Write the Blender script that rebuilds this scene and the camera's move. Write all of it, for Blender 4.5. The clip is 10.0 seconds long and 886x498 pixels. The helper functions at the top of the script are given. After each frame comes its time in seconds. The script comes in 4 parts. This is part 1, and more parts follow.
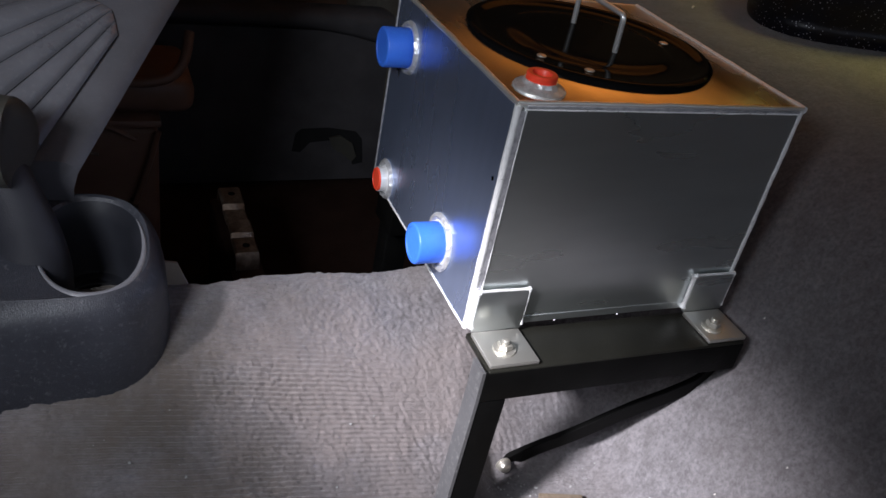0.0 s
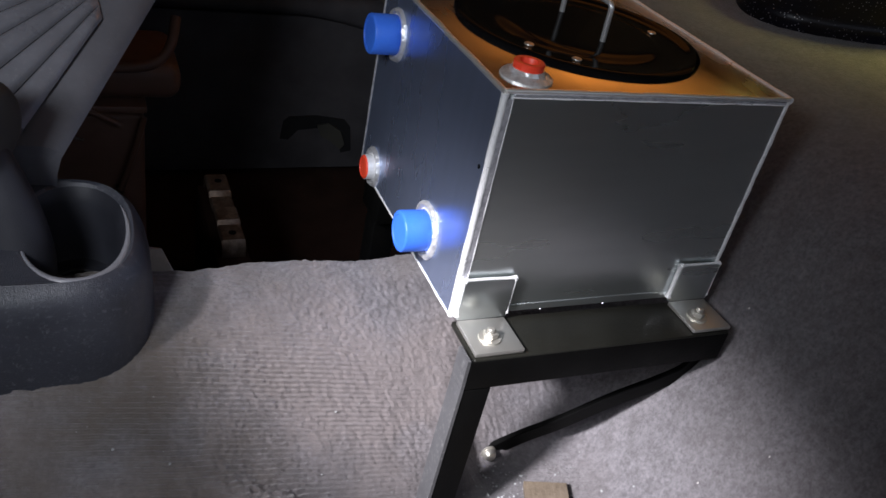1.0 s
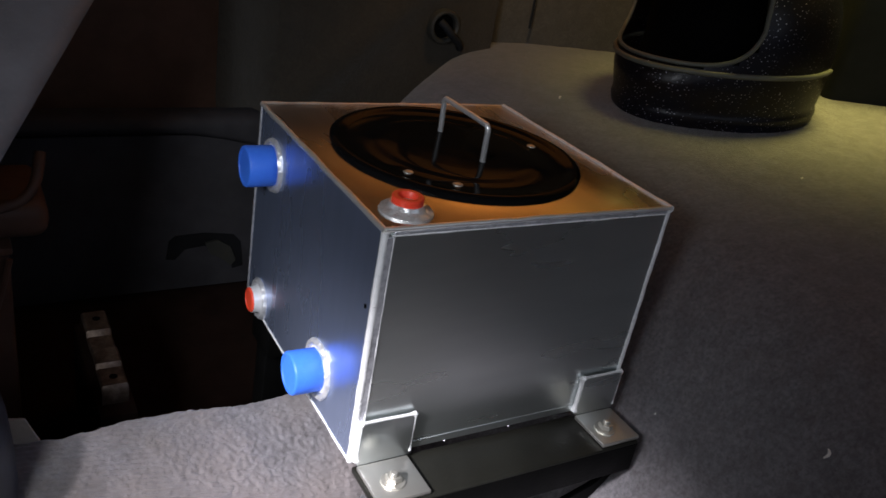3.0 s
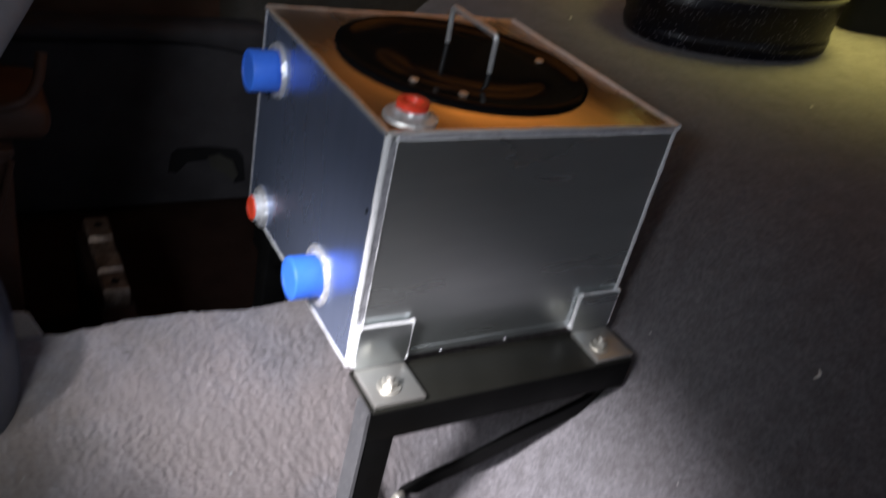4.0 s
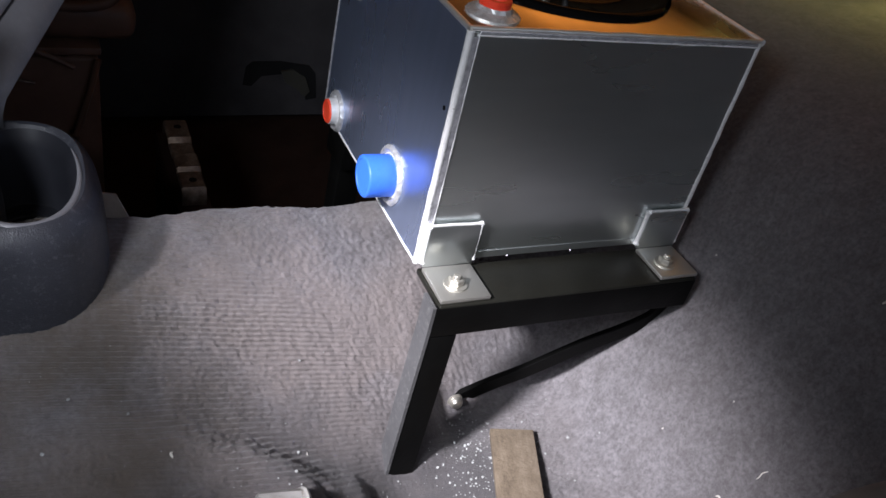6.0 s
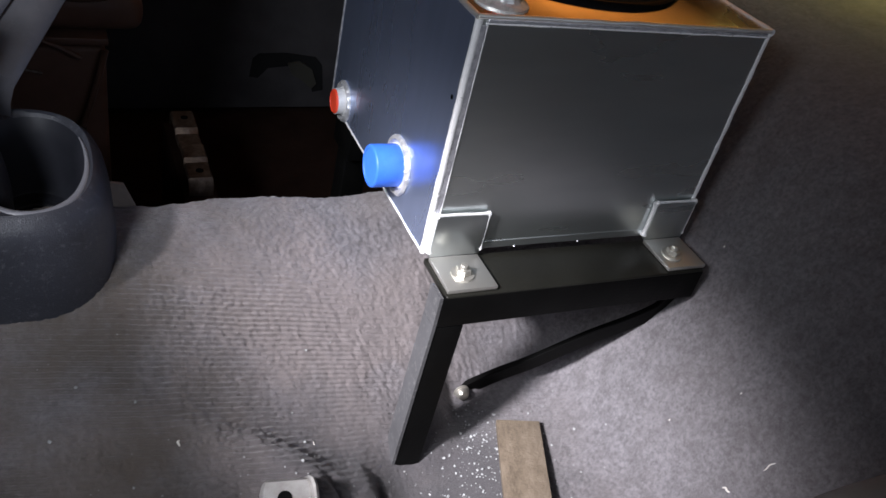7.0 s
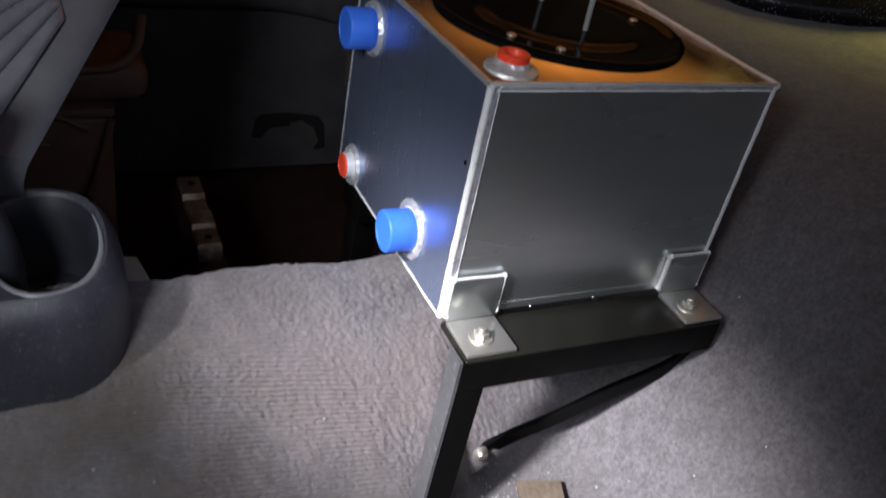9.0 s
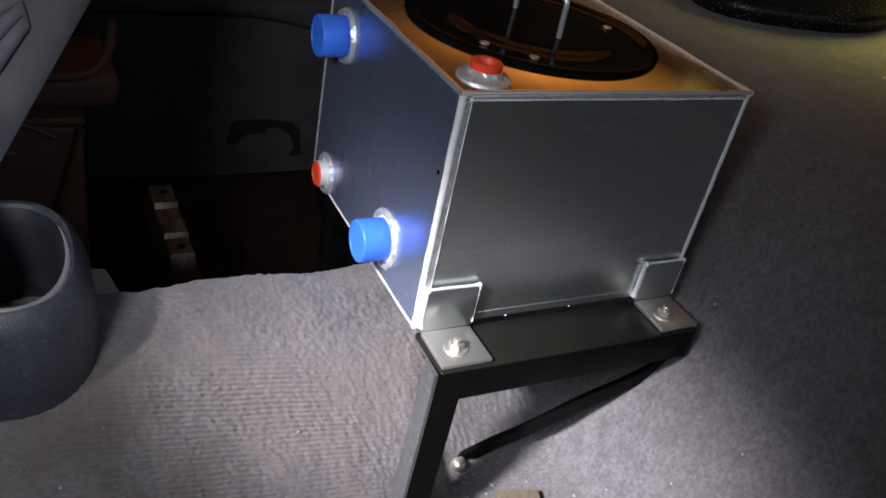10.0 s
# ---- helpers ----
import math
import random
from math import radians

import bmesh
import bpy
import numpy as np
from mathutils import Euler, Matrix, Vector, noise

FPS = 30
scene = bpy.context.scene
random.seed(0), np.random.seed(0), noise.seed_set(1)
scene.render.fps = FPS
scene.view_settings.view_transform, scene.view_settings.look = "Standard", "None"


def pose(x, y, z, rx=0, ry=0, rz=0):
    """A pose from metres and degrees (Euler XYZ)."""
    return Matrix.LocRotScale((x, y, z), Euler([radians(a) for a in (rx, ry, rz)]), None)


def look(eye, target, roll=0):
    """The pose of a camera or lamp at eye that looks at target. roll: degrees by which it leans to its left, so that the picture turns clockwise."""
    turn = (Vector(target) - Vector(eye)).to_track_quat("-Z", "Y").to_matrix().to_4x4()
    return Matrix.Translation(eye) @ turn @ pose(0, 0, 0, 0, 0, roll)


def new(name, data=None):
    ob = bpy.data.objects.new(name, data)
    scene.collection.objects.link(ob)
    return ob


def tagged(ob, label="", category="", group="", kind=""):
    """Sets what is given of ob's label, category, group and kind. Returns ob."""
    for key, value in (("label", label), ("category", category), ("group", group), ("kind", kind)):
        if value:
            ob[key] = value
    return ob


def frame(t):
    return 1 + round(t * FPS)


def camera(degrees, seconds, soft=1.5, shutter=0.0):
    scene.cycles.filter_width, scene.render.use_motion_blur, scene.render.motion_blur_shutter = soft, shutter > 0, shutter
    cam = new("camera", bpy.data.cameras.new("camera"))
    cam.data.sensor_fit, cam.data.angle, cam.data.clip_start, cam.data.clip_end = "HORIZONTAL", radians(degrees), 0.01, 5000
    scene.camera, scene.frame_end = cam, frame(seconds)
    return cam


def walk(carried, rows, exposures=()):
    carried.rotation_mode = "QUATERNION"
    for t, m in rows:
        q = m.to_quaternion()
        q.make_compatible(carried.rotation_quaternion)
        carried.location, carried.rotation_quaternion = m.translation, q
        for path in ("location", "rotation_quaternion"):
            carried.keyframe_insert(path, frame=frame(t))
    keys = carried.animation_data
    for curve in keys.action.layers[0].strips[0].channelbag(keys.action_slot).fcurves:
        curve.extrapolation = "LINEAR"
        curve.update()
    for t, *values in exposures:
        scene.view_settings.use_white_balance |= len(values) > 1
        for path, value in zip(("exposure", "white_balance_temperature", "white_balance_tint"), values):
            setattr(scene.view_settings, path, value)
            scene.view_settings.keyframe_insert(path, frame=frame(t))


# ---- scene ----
cam = camera(57.1, 10.0, shutter=0.5)
PATH = [
    (0, (-0.282, -0.484, 0.409), (0.494, 1.042, -0.626), 11.0),
    (0.5, (-0.281, -0.487, 0.411), (0.508, 1.03, -0.627), 11.5),
    (1, (-0.279, -0.485, 0.408), (0.519, 1.018, -0.644), 11.9),
    (1.5, (-0.272, -0.479, 0.408), (0.553, 1.015, -0.634), 11.6),
    (1.6, (-0.2711, -0.4776, 0.4093), (0.5598, 1.0182, -0.6246), 11.5),
    (1.7, (-0.2684, -0.4735, 0.413), (0.5801, 1.028, -0.5966), 11.19),
    (1.8, (-0.2645, -0.4675, 0.4185), (0.6095, 1.042, -0.556), 10.75),
    (1.9, (-0.2606, -0.4615, 0.424), (0.6389, 1.056, -0.5154), 10.31),
    (2, (-0.257, -0.456, 0.429), (0.666, 1.069, -0.478), 9.9),
    (2.5, (-0.255, -0.454, 0.435), (0.688, 1.074, -0.446), 9.3),
    (2.7, (-0.253, -0.449, 0.437), (0.718, 1.074, -0.421), 9.4),
    (3.8, (-0.239, -0.447, 0.437), (0.803, 1.009, -0.453), 11.1),
    (4, (-0.25, -0.457, 0.42), (0.738, 0.97, -0.573), 12.3),
    (4.1, (-0.2531, -0.4601, 0.4165), (0.7202, 0.961, -0.5983), 12.37),
    (4.2, (-0.2567, -0.4637, 0.4123), (0.6991, 0.9503, -0.6282), 12.44),
    (4.3, (-0.2601, -0.4671, 0.4085), (0.6797, 0.9405, -0.6558), 12.52),
    (4.4, (-0.2622, -0.4692, 0.4061), (0.6675, 0.9343, -0.673), 12.56),
    (4.5, (-0.264, -0.471, 0.404), (0.657, 0.929, -0.688), 12.6),
    (5, (-0.268, -0.48, 0.389), (0.618, 0.89, -0.768), 13.4),
    (5.5, (-0.272, -0.481, 0.39), (0.592, 0.916, -0.75), 13.1),
    (6, (-0.269, -0.48, 0.395), (0.585, 0.931, -0.735), 13.6),
    (7.5, (-0.273, -0.483, 0.389), (0.559, 0.926, -0.761), 13.4),
    (8, (-0.277, -0.487, 0.389), (0.544, 0.918, -0.774), 13.5),
    (8.5, (-0.275, -0.492, 0.379), (0.538, 0.887, -0.819), 14.4),
    (8.6, (-0.2751, -0.4914, 0.3794), (0.5387, 0.8893, -0.8157), 14.34),
    (8.7, (-0.2759, -0.4876, 0.3823), (0.5435, 0.9044, -0.7945), 13.92),
    (8.8, (-0.2775, -0.4798, 0.3882), (0.5535, 0.9357, -0.7505), 13.06),
    (8.9, (-0.2795, -0.4703, 0.3955), (0.5657, 0.974, -0.6967), 12.0),
    (9, (-0.281, -0.463, 0.401), (0.575, 1.003, -0.656), 11.2),
    (9.5, (-0.278, -0.455, 0.406), (0.607, 1.018, -0.617), 11.0),
    (10, (-0.273, -0.458, 0.403), (0.626, 0.993, -0.639), 11.6),
]
walk(cam, [(t, look(eye, target, roll)) for t, eye, target, roll in PATH])

# ---- world and light ----
world = bpy.data.worlds.new("garage_gloom")
scene.world = world
world.use_nodes = True
world.node_tree.nodes["Background"].inputs[0].default_value = (0.74, 0.82, 1.0, 1)
world.node_tree.nodes["Background"].inputs[1].default_value = 0.55


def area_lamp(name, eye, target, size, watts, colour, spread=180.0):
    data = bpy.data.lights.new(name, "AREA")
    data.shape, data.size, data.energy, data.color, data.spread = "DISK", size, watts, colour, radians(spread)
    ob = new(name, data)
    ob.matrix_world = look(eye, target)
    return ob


# a white inspection lamp shines in through the left door's window; the three area lamps are unseen additions
lamp = bpy.data.lights.new("inspection_light", "SPOT")
lamp.energy, lamp.color, lamp.shadow_soft_size = 800.0, (0.955, 0.93, 0.985), 0.11
lamp.spot_size, lamp.spot_blend = radians(14.9), 1.0
new("inspection_light", lamp).matrix_world = look((-1.68, -0.66, 1.34), (0.070, -0.057, -0.105))
# unseen lamp added for the warm, yellowish light on the deck
area_lamp("deck_light", (0.96, 0.38, 1.02), (0.91, 0.31, 0.15), 0.36, 2.1, (1.0, 0.88, 0.24), 50)
# added lamp that brightens the amber panels mirrored in the tank top
area_lamp("amber_panel_light", (0.36, 0.42, 1.02), (0.60, 0.72, 0.66), 0.10, 0.85, (1.0, 0.64, 0.27), 80)
# added cool fill for console, pod and the tank's left side
area_lamp("left_fill_light", (-0.69, -0.50, 0.56), (-0.18, 0.20, 0.04), 0.24, 0.98, (0.88, 0.93, 1.0), 66)


# ---- materials ----
class Mat:
    """A principled material with a short way to add nodes."""

    def __init__(self, name, colour, rough=0.5, metal=0.0, **more):
        self.m = bpy.data.materials.new(name)
        self.m.use_nodes = True
        self.t = self.m.node_tree
        self.b = self.t.nodes["Principled BSDF"]
        self.b.inputs["Base Color"].default_value = (*colour, 1)
        self.b.inputs["Roughness"].default_value = rough
        self.b.inputs["Metallic"].default_value = metal
        for key, value in more.items():
            self.b.inputs[key.replace("_", " ")].default_value = value
        self.co = self.n("ShaderNodeTexCoord").outputs["Object"]
        self.heights = []

    def n(self, kind, **inputs):
        node = self.t.nodes.new(kind)
        for key, value in inputs.items():
            self.plug(node, key.replace("_", " "), value)
        return node

    def plug(self, node, key, value):
        if isinstance(value, bpy.types.NodeSocket):
            self.t.links.new(value, node.inputs[key])
        else:
            node.inputs[key].default_value = value

    def scaled(self, s):
        node = self.n("ShaderNodeMapping")
        self.t.links.new(self.co, node.inputs["Vector"])
        node.inputs["Scale"].default_value = s if isinstance(s, tuple) else (s, s, s)
        return node.outputs["Vector"]

    def noise(self, s, detail=4.0, rough=0.6):
        return self.n("ShaderNodeTexNoise", Vector=self.scaled(s), Scale=1.0, Detail=detail, Roughness=rough).outputs["Fac"]

    def ramp(self, fac, stops):
        node = self.t.nodes.new("ShaderNodeValToRGB")
        self.t.links.new(fac, node.inputs["Fac"])
        while len(node.color_ramp.elements) < len(stops):
            node.color_ramp.elements.new(0.5)
        for e, (p, c) in zip(node.color_ramp.elements, stops):
            e.position, e.color = p, (*c, 1) if len(c) == 3 else c
        return node.outputs["Color"]

    def grey(self, fac, lo, hi, a=0.3, b=0.7):
        return self.ramp(fac, [(a, (lo,) * 3), (b, (hi,) * 3)])

    def mixed(self, fac, a, b, mode="MIX"):
        node = self.t.nodes.new("ShaderNodeMix")
        node.data_type, node.blend_type = "RGBA", mode
        for key, value in ((0, fac), (6, a), (7, b)):
            if isinstance(value, bpy.types.NodeSocket):
                self.t.links.new(value, node.inputs[key])
            else:
                node.inputs[key].default_value = value
        return node.outputs[2]

    def set(self, key, socket):
        self.t.links.new(socket, self.b.inputs[key])
        return self

    def bump(self, height, strength=0.3, distance=0.001):
        node = self.n("ShaderNodeBump", Strength=strength, Distance=distance, Height=height)
        if self.heights:
            self.t.links.new(self.heights[-1], node.inputs["Normal"])
        self.heights.append(node.outputs["Normal"])
        self.t.links.new(node.outputs["Normal"], self.b.inputs["Normal"])
        return self


def sheet_metal(name, colour, rough, streak, metal=0.96):
    k = Mat(name, colour, rough, metal)
    stain = k.noise(tuple(4.0 + 0.02 * c for c in streak), 3.0, 0.5)
    k.set("Roughness", k.grey(stain, rough - 0.04, rough + 0.08))
    k.set("Base Color", k.mixed(k.grey(stain, 0.0, 0.6), (*colour, 1), (colour[0] * 0.72, colour[1] * 0.73, colour[2] * 0.74, 1)))
    return k.m


ALU = sheet_metal("brushed_aluminium", (0.68, 0.72, 0.72), 0.28, (40.0, 900.0, 900.0), 0.955)
# side copy of the metal, its dark blue reflection put into the colour
ALU_SIDE = sheet_metal("aluminium_side_blue_reflection", (0.42, 0.50, 0.72), 0.27, (900.0, 900.0, 40.0), 0.85)
# top copy, brighter and warmer to carry the amber light it reflects
ALU_TOP = sheet_metal("amber_lit_aluminium_top", (0.74, 0.71, 0.66), 0.24, (900.0, 40.0, 900.0), 1.0)
# copy for the tab feet, brightened and warmed for light from above
ALU_TAB = sheet_metal("lit_aluminium_foot", (0.76, 0.74, 0.69), 0.33, (500.0, 60.0, 500.0), 0.89)

k = Mat("weld_bead_aluminium", (0.95, 0.95, 0.97), 0.33, 0.32)
k.bump(k.noise(160.0, 2.0), 0.18, 0.0008)
k.set("Base Color", k.ramp(k.noise(150.0, 4.0, 0.7), [(0.28, (0.74, 0.74, 0.76)), (0.42, (0.95, 0.95, 0.96)), (0.7, (0.99, 0.99, 1.0))]))
k.set("Roughness", k.grey(k.noise(120.0), 0.24, 0.48))
WELD = k.m

k = Mat("fused_band_aluminium", (0.60, 0.60, 0.66), 0.40, 0.66)
k.bump(k.noise((60.0, 60.0, 240.0), 3.0), 0.3, 0.0010)
k.set("Base Color", k.ramp(k.noise(130.0, 4.0, 0.7), [(0.3, (0.40, 0.40, 0.45)), (0.6, (0.72, 0.72, 0.77))]))
BAND = k.m

k = Mat("amber_lit_weld_aluminium", (0.97, 0.95, 0.91), 0.32, 0.80)
k.bump(k.noise(150.0, 2.0), 0.22, 0.0008)
WELD_TOP = k.m

k = Mat("pale_weld_ring_aluminium", (0.90, 0.90, 0.92), 0.34, 0.70)
k.bump(k.noise(240.0, 3.0), 0.8, 0.0014)
k.set("Base Color", k.ramp(k.noise(110.0, 3.0, 0.7), [(0.3, (0.66, 0.66, 0.67)), (0.5, (0.95, 0.95, 0.97))]))
RING = k.m

k = Mat("zinc_bolt", (0.56, 0.54, 0.49), 0.38, 0.80)
k.bump(k.noise(400.0), 0.3, 0.0005)
BOLT = k.m

k = Mat("black_lid", (0.004, 0.004, 0.0045), 0.08, 0.0, IOR=1.075)
k.set("Roughness", k.grey(k.noise(60.0, 5.0), 0.05, 0.13))
k.bump(k.noise(18.0, 2.0), 0.06, 0.002)
LID = k.m

k = Mat("polished_steel", (0.95, 0.94, 0.93), 0.34, 0.72)
k.bump(k.noise(300.0), 0.1, 0.0004)
STEEL = k.m


def plastic(name, colour, rough, relief=0.1, scale=500.0, wear=0.0, worn=(0.3, 0.3, 0.3), spec=0.5):
    k = Mat(name, colour, rough, Specular_IOR_Level=spec)
    k.bump(k.noise(scale, 3.0), relief, 0.0006)
    k.set("Roughness", k.grey(k.noise(30.0, 5.0), rough - 0.06, rough + 0.1))
    dust = k.noise(240.0, 5.0, 0.75)
    lift = tuple(min(1.0, c * 1.7 + 0.001) for c in colour)
    base = k.mixed(k.grey(k.noise(22.0, 5.0), 0.0, 0.6, 0.35, 0.75), (*colour, 1), (*lift, 1))
    if wear:
        base = k.mixed(k.grey(dust, 0.0, wear, 0.55, 0.68), base, (*worn, 1))
    k.set("Base Color", base)
    return k.m


BLUE = plastic("blue_cap_plastic", (0.036, 0.150, 0.74), 0.42, 0.3, 500.0, 0.5, (0.07, 0.26, 0.86))
RED = plastic("red_cap_plastic", (0.86, 0.060, 0.026), 0.4, 0.1, 600.0)
CONSOLE = plastic("grained_grey_console_plastic", (0.025, 0.0262, 0.034), 0.38, 0.9, 800.0, 0.55, (0.105, 0.105, 0.118), 0.46)
# pale copy of the console plastic: painted highlight on the cup holder's lip
LIP_HIGHLIGHT = plastic("lip_highlight_plastic", (0.115, 0.115, 0.130), 0.40, 0.6, 900.0, 0.5, (0.20, 0.20, 0.21))
# darker console plastic: shade inside the cup well and between boot pleats
RECESS_SHADE = plastic("recess_shade_plastic", (0.014, 0.0145, 0.019), 0.45, 0.3, 900.0, spec=0.3)
POST = plastic("dark_grained_lever_plastic", (0.020, 0.020, 0.025), 0.45, 0.5, 900.0, spec=0.35)
FLANK = plastic("mid_grey_console_plastic", (0.070, 0.068, 0.077), 0.42, 0.35, 1100.0, 0.35, (0.13, 0.13, 0.14))
RUBBER = plastic("ribbed_grey_boot_rubber", (0.098, 0.097, 0.110), 0.31, 0.35, 1100.0, 0.3, (0.22, 0.22, 0.23))
GRIP = plastic("dark_rubber_grip", (0.030, 0.029, 0.025), 0.55, 0.3, 1200.0)
PANEL = plastic("black_trim_plastic", (0.015, 0.016, 0.018), 0.6, 0.3, 800.0, spec=0.12)
DASH = plastic("dark_brown_dash_plastic", (0.108, 0.060, 0.042), 0.45, 0.3, 700.0, spec=0.2)
# black for the shade inside the kick panel's cut-out
SHADE = plastic("cut_out_shade_plastic", (0.009, 0.009, 0.010), 0.8, 0.3, 500.0, spec=0.1)
KICK = plastic("matt_charcoal_kick_plastic", (0.038, 0.036, 0.040), 0.65, 0.3, 800.0, spec=0.2)
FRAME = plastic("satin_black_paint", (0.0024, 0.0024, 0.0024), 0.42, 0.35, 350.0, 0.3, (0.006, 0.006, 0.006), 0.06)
# lighter olive copy of the black paint: light on the shelf's top
SHELF_LIT = plastic("lit_shelf_black_paint", (0.0085, 0.0084, 0.0068), 0.38, 0.35, 350.0, 0.35, (0.022, 0.021, 0.015), 0.30)
# grey puts light on the left faces of leg and beam, with scuffs
LIT_SCUFFED = plastic("lit_scuffed_grey_paint", (0.060, 0.060, 0.064), 0.5, 0.4, 250.0, 0.6, (0.20, 0.20, 0.20))
HELMET_TRIM = plastic("helmet_rubber_trim", (0.110, 0.110, 0.090), 0.5, 0.1)
LINING = plastic("helmet_lining", (0.003, 0.003, 0.003), 0.95, 0.4, 300.0, spec=0.03)
HEADLINER = plastic("beige_headliner", (0.42, 0.33, 0.22), 0.9, 0.3, 300.0)
# saturated amber for reflector panels out of view
AMBER = plastic("amber_reflector_panel", (0.92, 0.40, 0.12), 0.7, 0.3, 300.0)
# near-black colour holds the shade on footwell floor and seat rail
FLOORPAN = plastic("shade_dark_floorpan", (0.018, 0.010, 0.0080), 0.8, 0.4, 120.0, 0.3, (0.008, 0.006, 0.004), 0.05)

k = Mat("black_speckled_helmet_paint", (0.006, 0.006, 0.008), 0.35, 0.0, Coat_Weight=0.2, Coat_Roughness=0.2)
speck = k.n("ShaderNodeTexVoronoi", Vector=k.scaled(230.0), Scale=1.0).outputs["Distance"]
patch = k.noise(20.0, 3.0)
spots = k.mixed(1.0, k.ramp(speck, [(0.11, (1, 1, 1)), (0.21, (0, 0, 0))]), k.grey(patch, 0.15, 1.0, 0.40, 0.60), "MULTIPLY")
k.set("Base Color", k.mixed(spots, k.ramp(k.noise(14.0, 4.0), [(0.35, (0.008, 0.009, 0.022)), (0.65, (0.020, 0.012, 0.010))]), (0.92, 0.88, 0.98, 1)))
k.bump(speck, 0.2, 0.0008)
HELMET = k.m

k = Mat("worn_bracket_steel", (0.40, 0.36, 0.32), 0.5, 0.75)
k.set("Base Color", k.ramp(k.noise(60.0, 6.0, 0.7), [(0.3, (0.045, 0.027, 0.019)), (0.5, (0.11, 0.080, 0.062)), (0.7, (0.22, 0.175, 0.140))]))
k.bump(k.noise(150.0), 0.3, 0.001)
BRACKET = k.m

k = Mat("satin_seat_plate_steel", (0.42, 0.42, 0.43), 0.46, 0.70)
k.set("Base Color", k.ramp(k.noise(30.0, 6.0, 0.7), [(0.3, (0.30, 0.28, 0.27)), (0.5, (0.42, 0.41, 0.40)), (0.7, (0.52, 0.52, 0.52))]))
k.bump(k.noise(200.0), 0.2, 0.0006)
PLATE = k.m

k = Mat("rough_brown_board", (0.24, 0.18, 0.12), 0.85)
k.set("Base Color", k.ramp(k.noise((60.0, 25.0, 60.0), 7.0, 0.75), [(0.30, (0.085, 0.064, 0.044)), (0.5, (0.165, 0.128, 0.092)), (0.70, (0.24, 0.192, 0.145))]))
k.bump(k.noise(350.0), 0.6, 0.0012)
BOARD = k.m

k = Mat("glass_crumbs", (0.85, 0.87, 0.88), 0.12, 0.0, Transmission_Weight=0.6, IOR=1.5)
GLASS = k.m
k = Mat("pale_lint", (0.70, 0.66, 0.58), 0.9)
k.set("Base Color", k.ramp(k.noise(300.0), [(0.3, (0.62, 0.58, 0.54)), (0.7, (0.88, 0.86, 0.82))]))
LINT = k.m
FOAM = plastic("dirty_foam", (0.20, 0.17, 0.14), 0.9, 0.5, 300.0, 0.4, (0.30, 0.26, 0.22))


def carpet(name, dark, pale, ribs):
    k = Mat(name, dark, 0.95, 0.0, Sheen_Weight=0.25, Sheen_Roughness=0.5)
    fibre = k.noise(1100.0, 2.0, 0.7)
    tuft = k.noise(230.0, 5.0, 0.72)
    soft = k.noise(48.0, 6.0, 0.7)
    broad = k.noise(8.0, 4.0, 0.6)
    tone = k.mixed(k.grey(tuft, 0.20, 0.80, 0.35, 0.65), (*dark, 1), (*pale, 1))
    tone = k.mixed(k.grey(soft, 0.0, 0.38, 0.42, 0.62), tone, (dark[0] * 0.80, dark[1] * 0.76, dark[2] * 0.72, 1))
    across = k.n("ShaderNodeMapRange", Value=k.n("ShaderNodeSeparateXYZ", Vector=k.co).outputs["X"], From_Min=0.02, From_Max=0.20, To_Min=1.0, To_Max=0.15).outputs["Result"]
    trodden = k.mixed(1.0, k.grey(broad, 0.10, 0.70, 0.38, 0.60), across, "MULTIPLY")
    tone = k.mixed(trodden, tone, (pale[0] * 0.84, pale[1] * 0.75, pale[2] * 0.67, 1))
    if ribs:
        place = k.n("ShaderNodeSeparateXYZ", Vector=k.co)
        left = k.n("ShaderNodeMapRange", Value=place.outputs["X"], From_Min=-0.24, From_Max=-0.06, To_Min=1.0, To_Max=0.0).outputs["Result"]
        dirt = k.mixed(1.0, k.grey(k.noise(11.0, 5.0, 0.65), 0.0, 0.75, 0.36, 0.60), left, "MULTIPLY")
        tone = k.mixed(dirt, tone, (dark[0] * 1.30, dark[1] * 1.05, dark[2] * 0.72, 1))
        # grimy, trodden patches round the seat plate and the bracket's foot
        fray = k.noise(30.0, 5.0, 0.65)
        for cx, cy, rx, ry, most in ((-0.060, -0.088, 0.120, 0.075, 0.72), (0.068, -0.085, 0.085, 0.085, 0.80)):
            spot = k.n("ShaderNodeMapping", Vector=k.co)
            spot.inputs["Location"].default_value = (-cx / rx, -cy / ry, 0.0)
            spot.inputs["Scale"].default_value = (1 / rx, 1 / ry, 0.0)
            away = k.n("ShaderNodeVectorMath", Vector=spot.outputs["Vector"])
            away.operation = "LENGTH"
            ragged = k.n("ShaderNodeMath")
            ragged.operation = "ADD"
            k.plug(ragged, 0, away.outputs["Value"])
            k.plug(ragged, 1, fray)
            grime = k.n("ShaderNodeMapRange", Value=ragged.outputs["Value"], From_Min=0.85, From_Max=1.75, To_Min=most, To_Max=0.0).outputs["Result"]
            tone = k.mixed(grime, tone, (dark[0] * 0.80, dark[1] * 0.80, dark[2] * 0.82, 1))
    k.set("Base Color", tone)
    k.bump(tuft, 0.55, 0.003).bump(fibre, 0.6, 0.0012)
    return k.m


CARPET = carpet("ribbed_grey_carpet", (0.060, 0.0565, 0.062), (0.220, 0.208, 0.226), True)
CARPET_BROWN = carpet("dark_brown_carpet", (0.020, 0.016, 0.011), (0.046, 0.037, 0.025), False)
